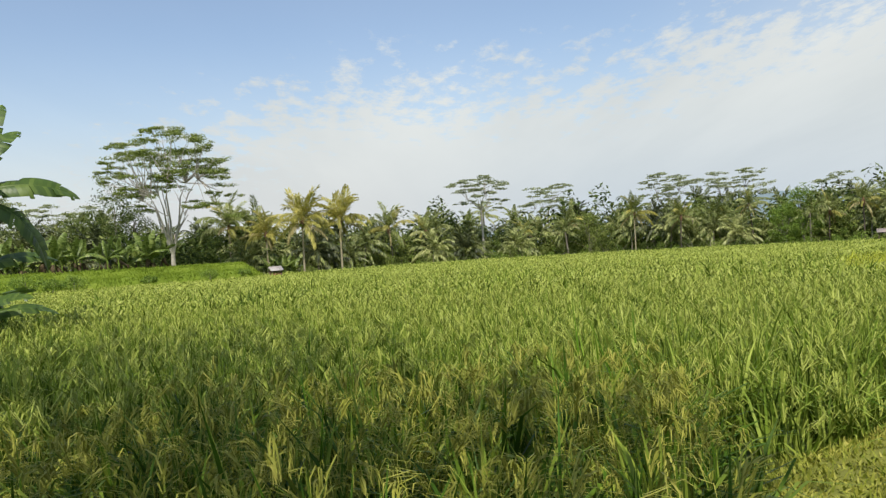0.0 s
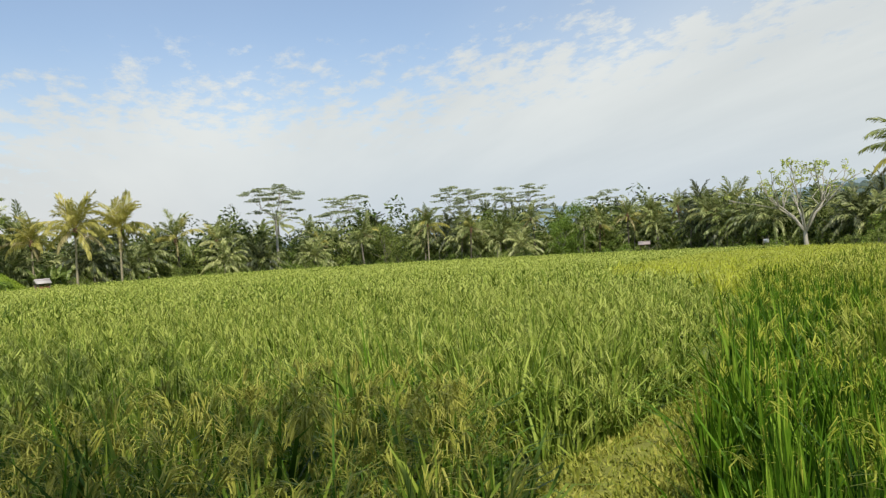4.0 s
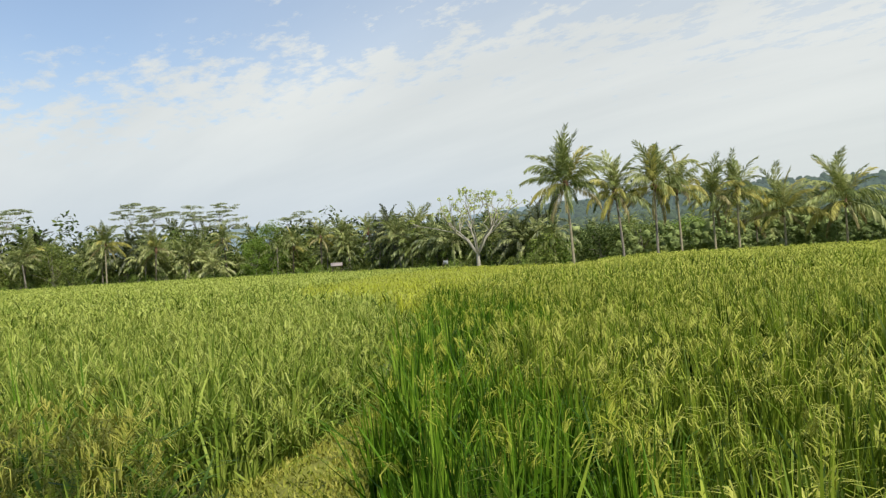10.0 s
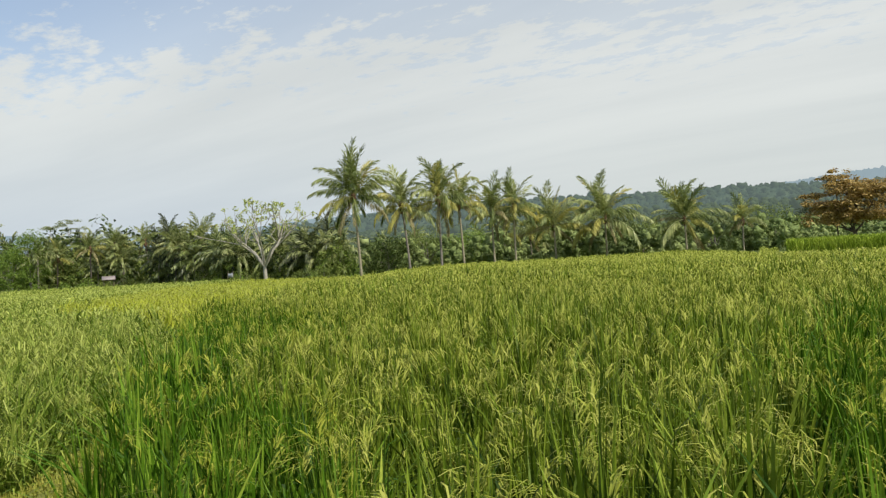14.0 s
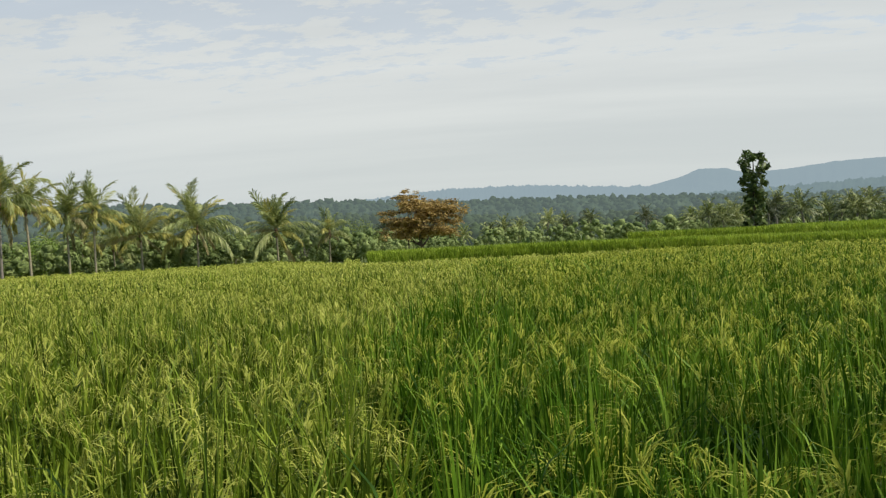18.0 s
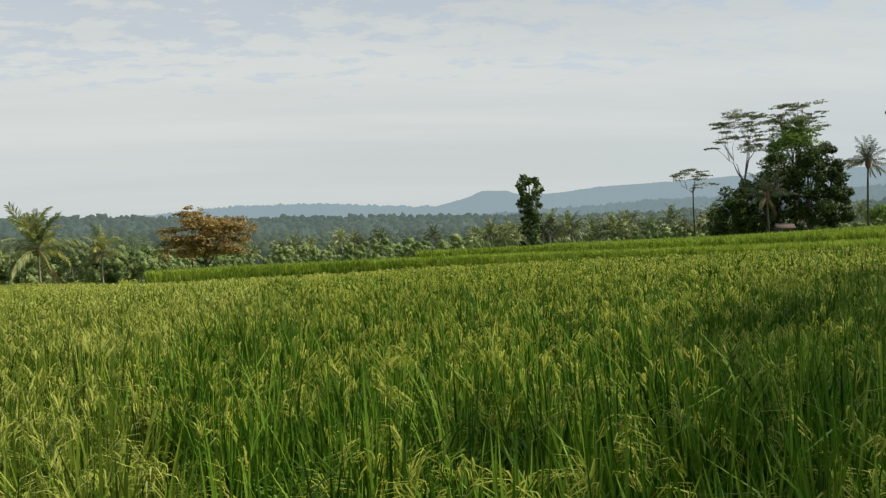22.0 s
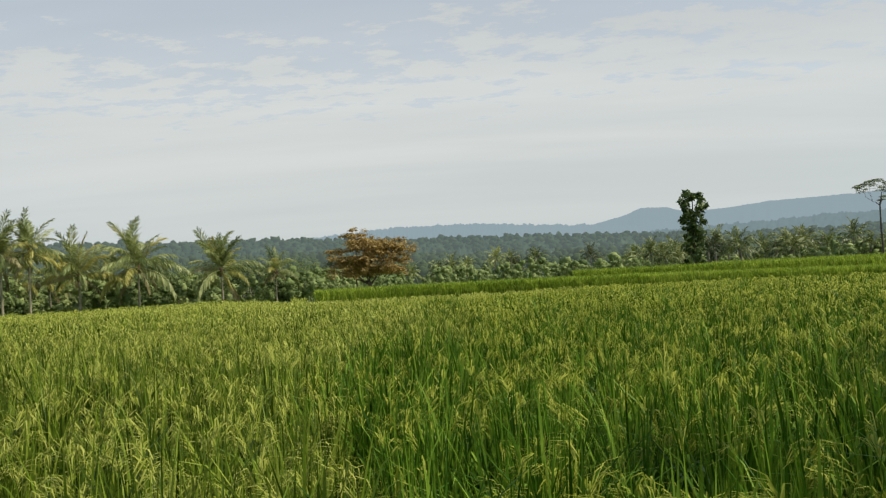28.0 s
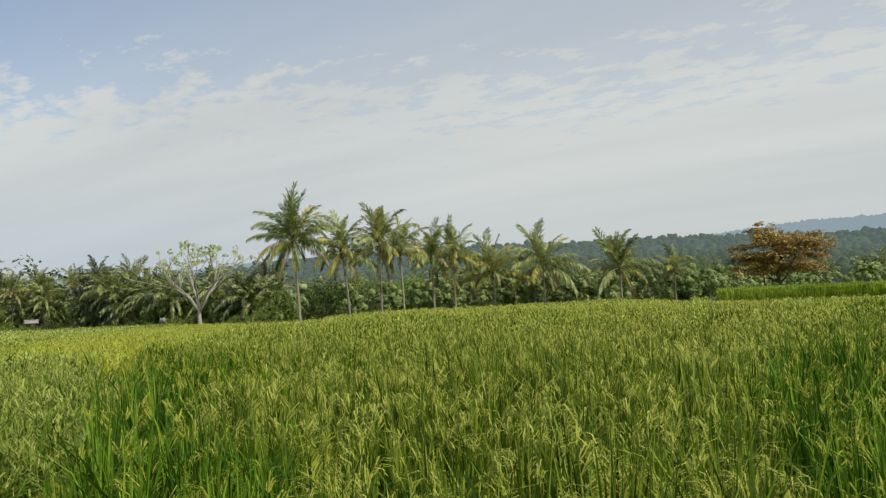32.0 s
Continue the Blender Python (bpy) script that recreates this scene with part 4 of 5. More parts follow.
def umbrella_tree(name, az, d, height, width, pads, label, leaf, bark, fork=0.35, layers=(0.5, 1.0), pad_r=1.5, per=90, leaf_size=0.22, lean_=0.0, seed=1, trunk_r=0.3, lift_=0.0, group="", squash=0.16, stems=1, arch=0.12):
    """A tree with a forked trunk and flat, layered pads of leaves, wide at the top."""
    r = np.random.default_rng(seed)
    t = thing(name, label, "tree", Matrix.Translation(spot(az, d, lift_)), group)
    fz = height * fork
    top_pts, rads = [], []
    for i_ in range(pads):
        q = (i_ + 0.5) / pads
        zz_ = layers[0] + (layers[1] - layers[0]) * (1 - (1 - r.uniform()) ** 1.3)
        reach = width / 2 * math.sqrt(q) * (1.0 if zz_ > 0.65 else 0.85)
        a_ = i_ * 2.4 + r.normal(0, 0.3)
        dome = zz_ * height - arch * height * (reach / (width / 2)) ** 4
        top_pts.append((reach * math.cos(a_) + lean_, reach * math.sin(a_), dome))
        rads.append(pad_r * r.uniform(0.7, 1.25))
    wood = []
    for s_ in range(stems):
        off = (s_ - (stems - 1) / 2) * 0.9
        wood.append(tube([(off * 0.3, 0, -0.3), (off * 0.5, 0, fz * 0.3), (off * 0.9 + lean_ * 0.2, 0.05, fz * 0.7), (off * 1.6 + lean_ * 0.5, 0, fz * 1.05)], [trunk_r * 1.4, trunk_r, trunk_r * 0.85, trunk_r * 0.7], 9))
    part("trunk", join(wood), bark, t, smooth=True)
    forks = [((s_ - (stems - 1) / 2) * 1.44 + lean_ * 0.5, 0, fz) for s_ in range(stems)]
    mains = max(3, min(9, pads // 6))
    nodes = [(width * 0.24 * math.cos(k_ * 2.4 + 0.5) * (0.5 + 0.5 * (k_ % 2)) + lean_ * 0.7, width * 0.24 * math.sin(k_ * 2.4 + 0.5), height * (fork + (layers[0] - fork) * 0.6 + 0.10 * (k_ % 3))) for k_ in range(mains)]
    bits = [limb_net(forks[k_ % stems], [nodes[k_]], trunk_r * 0.55, r)[0] for k_ in range(mains)]
    for p in top_pts:
        near_ = min(nodes, key=lambda q_: (q_[0] - p[0]) ** 2 + (q_[1] - p[1]) ** 2 + 0.3 * (q_[2] - p[2]) ** 2)
        bits += limb_net(near_, [p], trunk_r * 0.2, r, 0.2, 4)
    if d > 130:
        part("branchwork", join(bits), bark, t, smooth=True)
    else:
        for b_ in bits:
            part("limb", b_, bark, t, smooth=True)
    # pads are made of several lobes with gaps between
    cs, rs = [], []
    for p, q in zip(top_pts, rads):
        for _ in range(6):
            o = r.normal(0, q * 0.6, 2)
            cs.append((p[0] + o[0], p[1] + o[1], p[2] + r.normal(0, 0.05 * q) - 0.12 * np.hypot(*o)))
            rs.append(q * r.uniform(0.4, 0.7))
    part("crown", leaf_cloud(cs, rs, per // 6, leaf_size, squash * 1.7, 0.6, r, 0.3), leaf, t)
    return t


umbrella_tree("albizia_tree", -19.8, 86, rise(-19.8, 86, 10.4), 13.4, 96, "broad umbrella-crowned tree with pale forked limbs beside the field", LEAF_FEATHER, PALE_BARK, 0.2, (0.62, 0.98), 1.2, 260, 0.13, 0.1, 4, 0.3, group="albizia trees", arch=0.3)
umbrella_tree("albizia_tree", 3.0, 124, rise(3.0, 124, 5.6), 9.0, 30, "slender tall tree with a thin flat crown above the grove", LEAF_HAZED, PALE_BARK, 0.6, (0.66, 1.0), 1.2, 190, 0.18, 0, 5, 0.2, group="albizia trees", squash=0.14)
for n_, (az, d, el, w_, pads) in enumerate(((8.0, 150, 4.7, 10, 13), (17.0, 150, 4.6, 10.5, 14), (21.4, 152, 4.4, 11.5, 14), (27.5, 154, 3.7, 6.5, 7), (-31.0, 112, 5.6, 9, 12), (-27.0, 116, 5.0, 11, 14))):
    umbrella_tree("albizia_tree", az, d, rise(az, d, el), w_, int(pads * 2.4), "distant thin-crowned albizia rising behind the palm grove", LEAF_HAZED, BARK, 0.45, (0.62, 1.0), 1.4, 150, 0.2, 0, 20 + n_, 0.16, group="albizia trees", squash=0.14)
umbrella_tree("albizia_tree", 118.7, 92, rise(118.7, 92, 4.4), 4.4, 16, "small bare-stemmed tree with a sparse flat crown", LEAF_BACKLIT, DARK_BARK, 0.72, (0.8, 1.0), 0.75, 110, 0.12, 0, 41, 0.1, group="albizia trees", squash=0.12)
umbrella_tree("albizia_tree", 122.1, 82, rise(122.1, 82, 8.3), 6.0, 34, "tall feathery tree with layered sparse crown", LEAF_BACKLIT, BARK, 0.5, (0.74, 1.0), 0.95, 190, 0.11, -0.3, 42, 0.15, group="albizia trees", squash=0.12)
umbrella_tree("albizia_tree", 125.6, 84, rise(125.6, 84, 8.3), 5.0, 26, "tall feathery tree rising behind a dark leafy clump", LEAF_BACKLIT, BARK, 0.6, (0.84, 1.0), 0.9, 190, 0.11, 0, 43, 0.15, group="albizia trees", squash=0.12)
umbrella_tree("albizia_tree", 135.4, 110, rise(135.4, 110, 4.1), 8.0, 22, "distant thin-crowned albizia behind the palms", LEAF_BACKLIT, BARK, 0.5, (0.6, 1.0), 1.2, 200, 0.14, 0, 44, 0.18, group="albizia trees")
umbrella_tree("rust_tree", 82.9, 70, rise(82.9, 70, 3.3), 6.4, 46, "spreading tree with layered rust-orange foliage behind a terrace", LEAF_RUST, DARK_BARK, 0.3, (0.45, 0.9), 1.25, 300, 0.15, 0, 45, 0.2, squash=0.3)
umbrella_tree("rust_tree_sprig", 81.9, 70.5, rise(81.9, 70.5, 3.5), 2.2, 6, "thin upright rust-orange sapling beside the spreading tree", LEAF_RUST, DARK_BARK, 0.6, (0.75, 1.0), 0.75, 140, 0.14, 0, 46, 0.07, squash=0.3)


def leafy_tree(name, az, d, height, width, label, leaf, bark=BARK, clumps=26, per=60, leaf_size=0.26, low=0.25, seed=1, lift_=0.0, group="", trunk_r=0.16, clump_r=None, category="tree", flat_up=0.3):
    r = np.random.default_rng(seed)
    t = thing(name, label, category, Matrix.Translation(spot(az, d, lift_)), group)
    cs, rs = [], []
    for i_ in range(clumps):
        q = (i_ + 0.5) / clumps
        z_ = height * (low + (0.95 - low) * q)
        fullness = math.sin(math.pi * min(1.0, 0.22 + 0.72 * q)) ** 0.6
        a_, rr = i_ * 2.4 + r.normal(0, 0.5), width / 2 * fullness * math.sqrt(r.uniform(0.1, 1))
        cs.append((rr * math.cos(a_), rr * math.sin(a_), z_ + r.normal(0, 0.04 * height)))
        rs.append((clump_r or width * 0.2) * r.uniform(0.7, 1.3))
    part("trunk", join([tube([(0, 0, -0.3), (0.05, 0, height * 0.3), (0, 0.05, height * 0.8)], [trunk_r * 1.3, trunk_r, trunk_r * 0.3], 7), *limb_net((0, 0, height * max(0.15, low * 0.8)), cs[::3], trunk_r * 0.5, r)]), bark, t, smooth=True)
    part("crown", leaf_cloud(cs, rs, per, leaf_size, 0.8, flat_up, r), leaf, t)
    return t


r = np.random.default_rng(51)
teak = thing("teak_tree", "narrow tree with large dark drooping leaves on the terrace", "tree", Matrix.Translation(spot(107.0, 62)))
h = rise(107.0, 62, 4.75)
part("trunk", tube([(0, 0, -0.3), (0.05, 0, h * 0.3), (-0.05, 0.05, h * 0.6), (0.05, 0, h * 0.9)], [0.16, 0.12, 0.09, 0.03], 8), DARK_BARK, teak, smooth=True)
cs, rs = [], []
for i_ in range(46):
    u_ = (i_ + 0.5) / 46
    wide = float(np.interp(u_, (0, 0.12, 0.35, 0.55, 0.72, 0.88, 1), (0.7, 1.05, 0.7, 0.6, 0.95, 1.25, 0.7)))
    a_, rr = i_ * 2.4 + r.normal(0, 0.4), wide * math.sqrt(r.uniform(0.15, 1))
    cs.append((rr * math.cos(a_), rr * math.sin(a_), h * (0.05 + 0.92 * u_)))
    rs.append(r.uniform(0.3, 0.52))
for b_ in limb_net((0, 0, h * 0.3), cs[8:24:4], 0.04, r) + limb_net((0, 0, h * 0.6), cs[26::3], 0.04, r):
    part("limb", b_, DARK_BARK, teak, smooth=True)
part("crown", leaf_cloud(cs, rs, 34, 0.25, 0.9, 0.1, r), LEAF_TEAK, teak)
for n_, (az, d, el, w_, lf) in enumerate(((121.3, 76, 2.4, 3.6, LEAF_DARK), (122.6, 77, 3.4, 3.6, LEAF_DARK), (124.2, 78, 4.7, 3.8, LEAF_DARK), (126.2, 77, 5.2, 4.0, LEAF_DARK), (125.3, 82, 7.1, 4.2, LEAF_BRIGHT), (127.6, 79, 5.0, 3.0, LEAF_DARK))):
    leafy_tree("grove_tree", az, d, rise(az, d, el), w_, "dense dark green broadleaf tree in a clump by a field hut" if lf is LEAF_DARK else "broadleaf tree with sunlit green top rising from the clump", lf, DARK_BARK, 38, 220, 0.14, 0.24 if lf is LEAF_DARK else 0.62, 60 + n_, group="field clump trees")
for n_, (az, d, el, w_, lf) in enumerate(((132.4, 100, 1.9, 6, LEAF), (135.6, 104, 2.8, 7.5, LEAF_DARK), (138.5, 100, 2.2, 6, LEAF), (130.6, 108, 0.9, 5, LEAF_BRIGHT))):
    leafy_tree("broadleaf_tree", az, d, rise(az, d, el), w_, "rounded broadleaf tree behind the terraces", lf, BARK, 28, 190, 0.15, 0.15, 70 + n_, group="trees behind terraces")

# pale-barked tree with few tufts of lime leaves
r = np.random.default_rng(9)
white_tree = thing("pale_tree", "half-bare tree with pale branches and tufts of lime leaves", "tree", Matrix.Translation(spot(40.9, 84)))
h = rise(40.9, 84, 4.0)
part("trunk", tube([(0, 0, -0.3), (0, 0, 0.8), (-0.05, 0, 1.7), (0, 0, 2.3)], [0.3, 0.22, 0.2, 0.17], 9), TAN_BARK, white_tree, smooth=True)
tips, wood = [], []
for i_ in range(7):
    a_ = i_ * 0.9 + 0.2
    reach, zt = (4.2 + 1.6 * r.uniform()), h * r.uniform(0.66, 0.88)
    b1 = np.array([reach * 0.45 * math.cos(a_), reach * 0.45 * math.sin(a_), 2.2 + (zt - 2.2) * 0.55])
    wood.append(tube([(0, 0, 2.0), b1 * np.array([0.5, 0.5, 1]) * np.array([1, 1, 0.8]), b1], [0.14, 0.1, 0.07], 6))
    for k_ in range(5):
        tip = np.array([reach * math.cos(a_ + r.normal(0, 0.35)), reach * math.sin(a_ + r.normal(0, 0.35)), zt + r.normal(0, 0.5) + 0.5]) * np.array([r.uniform(0.6, 1.15)] * 2 + [1])
        mid = (b1 + tip) / 2 + r.normal(0, 0.3, 3)
        wood.append(tube([b1, mid, tip], [0.055, 0.035, 0.018], 5))
        for _ in range(3):
            t2 = tip + r.normal(0, 0.5, 3)
            wood.append(tube([mid * 0.3 + tip * 0.7, (tip + t2) / 2, t2], [0.03, 0.02, 0.01], 4))
            tips.append(t2)
for w_ in wood:
    part("limb", w_, TAN_BARK, white_tree, smooth=True)
part("crown", leaf_cloud(tips, [0.4] * len(tips), 11, 0.16, 0.7, 0.3, r), LEAF_LIME, white_tree, "sparse tufts of lime-green leaves")

# ---- palm grove along the far edge ----
BIG = []
for v_ in range(8):
    q = np.random.default_rng(150 + v_)
    bits = []
    for i_ in range(24):
        u_ = i_ / 23
        p_, c_, h_ = (float(np.interp(u_ * 8, np.arange(9), [row_[k_] for row_ in ARCHES + HANGS])) for k_ in range(3))
        bits.append(moved(frond(q.uniform(3.8, 4.6), p_ + q.normal(0, 7), c_ + q.normal(0, 8), 19, 1.0, 0.18, 7, h_, q), pose(0, 0, 0, 0, 0, i_ * 137.5 + q.normal(0, 14)) @ pose(0, 0, 0, q.normal(0, 8), 0, 0)))
    BIG.append(mesh_of("crown", *join(bits), (FROND_FAR, FROND, FROND_FAR, FROND_DARK)[v_ % 4]))
TRUNKS = [mesh_of("trunk", *palm_trunk(6.0, 0.3 * (v_ - 1), 0.2, 0.15, 0.10, 6), BARK) for v_ in range(3)]
r = np.random.default_rng(11)
kinds = []
for v_ in range(8):
    t = thing("grove_palm", "coconut palm in the dense grove beyond the field", "palm tree", group="grove palms")
    part("trunk", TRUNKS[v_ % 3], None, t)
    part("crown", BIG[v_], None, t, "", pose(0.3 * (v_ % 3 - 1), 0.2, 6.0))
    kinds.append(t)
placed = 0
for az in np.arange(-33, 46.5, 0.62):
    for row in range(3):
        if r.uniform() > (0.42, 0.5, 0.5)[row]:
            continue
        a_ = az + r.normal(0, 0.3) + row * 0.2
        if (39.5 < a_ < 46 or a_ < -20) and row < 1:
            continue
        d = float(table(EDGE, a_)) + 5 + row * 9 + r.uniform(0, 6)
        if -25 < a_ < -15.5:
            d += 16
        el = {0: 0.1, 1: 0.7, 2: 1.1}[row] + r.normal(0, 0.6)
        if a_ > 36:
            el = el * 0.45
        if a_ < -20:
            el += 0.6
        h = max(2.2, rise(a_, d, el))
        s = h / 6.0
        at = spot(a_, d)
        m = Matrix.Translation(at) @ pose(0, 0, 0, r.normal(0, 3.5), r.normal(0, 3.5), 0) @ pose(0, 0, 0, 0, 0, r.uniform(0, 360))
        src = kinds[placed] if placed < 8 else None
        if src is None:
            src = copy_thing(kinds[int(r.integers(8))], m)
        else:
            src.matrix_basis = m
        cr = r.uniform(0.72, 1.05)
        for c_ in src.children:
            if c_.name.startswith("trunk"):
                c_.scale = (1, 1, s)
            else:
                c_.location.z = h
                c_.scale = (cr, cr, cr)
        placed += 1
# broadleaf trees and shrubs between the palms
SHRUBS, SHRUB_LEAVES = [], []
for v_ in range(7):
    t = thing("grove_shrub", "leafy green shrub at the edge of the grove", "shrub", group="grove shrubs")
    q = np.random.default_rng(200 + v_)
    cs = [(q.normal(0, 1.0), q.normal(0, 1.0), 0.6 + abs(q.normal(0, 1.0))) for _ in range(16)]
    part("woody_base", join([tube([(0, 0, -0.2), (c_[0] * 0.4, c_[1] * 0.4, c_[2] * 0.6), c_], [0.07, 0.05, 0.02], 4) for c_ in cs[:6]]), BARK, t)
    SHRUB_LEAVES.append(leaf_cloud(cs, [0.75] * 16, 44, 0.165, 0.85, 0.3, q))
    part("crown", leaf_cloud(cs, [0.75] * 16, 56, 0.135, 0.85, 0.3, q), (LEAF, LEAF_DARK, LEAF_BRIGHT, LEAF, LEAF_DARK, LEAF, LEAF_BRIGHT)[v_], t)
    SHRUBS.append(t)
placed = 0
back_rows = {1: [], 2: []}
for az in np.arange(-34, 80, 0.72):
    for row in range(3):
        a_ = az + r.normal(0, 0.3)
        base = float(table(EDGE, a_))
        if a_ > 46:
            base += 14
        d = base + 2.5 + row * 8 + r.uniform(0, 4)
        s = r.uniform(0.5, 1.05) * (0.8 + 0.75 * row) * d / 110
        m = Matrix.Translation(spot(a_, d)) @ pose(0, 0, 0, 0, 0, r.uniform(0, 360)) @ Matrix.Scale(s, 4)
        v_ = int(r.integers(7)) if row < 1 or a_ > 46 else int(r.choice([1, 4, 0]))
        if a_ > 46:
            continue
        if row == 2 or (row == 1 and int(az * 10) % 2):
            back_rows[row].append(moved(SHRUB_LEAVES[v_], m))
            continue
        if placed < 7:
            SHRUBS[placed].matrix_basis = m
        else:
            copy_thing(SHRUBS[v_], Matrix.Identity(4)).matrix_basis = m
        placed += 1
for row, lf in ((1, LEAF), (2, LEAF_DARK)):
    tagged(new("undergrowth", mesh_of("undergrowth", *join(back_rows[row]), lf)), "dense leafy undergrowth between the trunks of the grove", "undergrowth", kind="stuff")
for n_, (az, d, el, w_, lf) in enumerate(((25.4, 128, 2.9, 6.0, LEAF_BRIGHT), (24.2, 126, 1.6, 5, LEAF_BRIGHT), (31.5, 130, 1.4, 6, LEAF), (-23.4, 104, 6.0, 8, LEAF_DARK), (-22.2, 102, 4.9, 7, LEAF_DARK), (-25.6, 108, 4.4, 8, LEAF), (-29, 105, 3.6, 9, LEAF), (-17.5, 106, 2.8, 6, LEAF_DARK),
                                               (10.9, 134, 2.1, 8, LEAF), (5.5, 136, 1.9, 8, LEAF_DARK), (18.3, 138, 1.9, 8, LEAF), (-4.5, 118, 2.0, 7, LEAF), (0.5, 130, 2.2, 7, LEAF_DARK), (43.0, 98, 0.9, 6, LEAF), (46.2, 92, 0.6, 6, LEAF_BRIGHT), (50, 96, 0.9, 7, LEAF_DARK),
                                               (53, 100, 1.0, 7, LEAF), (56.5, 104, 1.0, 7, LEAF_BRIGHT), (63, 112, 1.2, 8, LEAF), (69, 112, 1.0, 8, LEAF), (74, 114, 1.2, 8, LEAF_DARK), (78, 112, 1.0, 8, LEAF))):
    leafy_tree("broadleaf_tree", az, d, rise(az, d, el), w_, {id(LEAF_BRIGHT): "light green broadleaf tree at the edge of the grove", id(LEAF): "green broadleaf tree among the palms", id(LEAF_DARK): "dark green broadleaf tree among the palms"}[id(lf)], lf, BARK, 30, 210, 0.13, 0.12, 90 + n_, group="grove trees")

for n_, (az, d, h, w_) in enumerate(((-26.3, 61.5, 0.9, 1.9), (-17.4, 69.5, 0.7, 1.5), (-14.9, 72, 0.6, 1.3), (-29.2, 57.5, 1.0, 2.2), (-21.5, 66, 0.5, 1.2), (-27.6, 60, 0.7, 1.5))):
    leafy_tree("low_shrub", az, d, h, w_, "low leafy shrub on the edge of the raised grass terrace", LEAF_BRIGHT, BARK, 16, 60, 0.075, 0.25, 740 + n_, 0.95, "terrace shrubs", 0.03, None, "shrub")

# ---- banana plants ----


def banana_leaf(length, width, droop, tears, seed):
    """A long paddle leaf along +x with a midrib, drooping, its blade torn into strips."""
    q = np.random.default_rng(seed)
    n_ = 26
    s = np.linspace(0, 1, n_)
    ribz = length * (0.45 * s - droop * s ** 2)
    ribx = length * (s - 0.25 * droop * s ** 2)
    w_ = width / 2 * np.clip(np.sin(np.pi * np.clip(s * 0.98 + 0.02, 0, 1)), 0, 1) ** 0.55
    w_[0] = 0.03
    vs, fs = [], []
    for sgn in (-1, 1):
        sag = 0.1
        for k_ in range(2, n_ - 1):
            sag = q.uniform(0.05, 0.65) if q.uniform() < tears else sag
            a_ = [(ribx[k_], 0, ribz[k_]), (ribx[k_ + 1], 0, ribz[k_ + 1])]
            b_ = [(ribx[i_] + 0.15 * w_[i_], sgn * w_[i_] * 0.55, ribz[i_] + w_[i_] * (0.12 - sag * 0.3)) for i_ in (k_, k_ + 1)]
            c_ = [(ribx[i_] + 0.3 * w_[i_], sgn * w_[i_] * (1 - 0.2 * sag), ribz[i_] - w_[i_] * sag) for i_ in (k_, k_ + 1)]
            o = len(vs)
            vs += a_ + b_ + c_
            fs += [(o, o + 1, o + 3, o + 2), (o + 2, o + 3, o + 5, o + 4)]
    tv, tf = tube(np.stack([ribx, 0 * s, ribz - 0.02], -1), np.interp(s, [0, 1], [0.05, 0.01]), 5)
    return join([(np.array(vs, float), np.array(fs)), (tv, tf)])


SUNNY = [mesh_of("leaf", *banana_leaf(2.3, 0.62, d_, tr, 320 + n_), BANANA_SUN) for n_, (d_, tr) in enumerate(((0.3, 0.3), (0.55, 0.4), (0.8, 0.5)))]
BAN = [mesh_of("leaf", *banana_leaf(2.3, 0.56, d_, tr, 300 + n_), mt) for n_, (d_, tr, mt) in enumerate(((0.3, 0.35, BANANA), (0.55, 0.55, BANANA), (0.8, 0.65, BANANA), (1.1, 0.6, BANANA_DRY)))]


def banana(az, d, height, leaves, label, lift_=0.0, size=1.0, dry=0.15, turn=0.0, seed=1, aimed=(), sunny=False):
    """A banana plant: stem, spreading torn leaves, withered ones hanging as a skirt. aimed: leaves of known heading, pitch and roll."""
    q = np.random.default_rng(seed)
    t = thing("banana_plant", label, "banana plant", Matrix.Translation(spot(az, d, lift_)), "banana plants")
    part("stem", tube([(0, 0, -0.3), (0.02, 0, height * 0.3), (0, 0.03, height * 0.65), (0, 0, height)], [0.16 * size, 0.14 * size, 0.11 * size, 0.06 * size], 9), LEAF_BRIGHT, t, smooth=True)
    for i_ in range(leaves):
        u_ = i_ / max(1, leaves - 1)
        old = u_ > 1 - dry
        me = BAN[3] if old else (SUNNY if sunny else BAN)[min(2, int(u_ * 3))]
        pitch = q.uniform(-75, -50) if old else 66 - 78 * u_
        m = pose(0, 0, height * (1.0 - 0.25 * u_), 0, 0, turn + i_ * 137.5 + q.normal(0, 10)) @ pose(0, 0, 0, q.normal(0, 38), -pitch, 0) @ Matrix.Scale(size * q.uniform(0.85, 1.1) * (0.7 if old else 1.0), 4)
        part("leaf", me, None, t, "withered brown leaf" if old else "", m)
    for heading, pitch, roll, kind_, scale_ in aimed:
        part("leaf", BAN[kind_], None, t, "", pose(0, 0, height, 0, 0, heading) @ pose(0, 0, 0, 0, -pitch, 0) @ pose(0, 0, 0, roll, 0, 0) @ Matrix.Scale(scale_, 4))
    return t


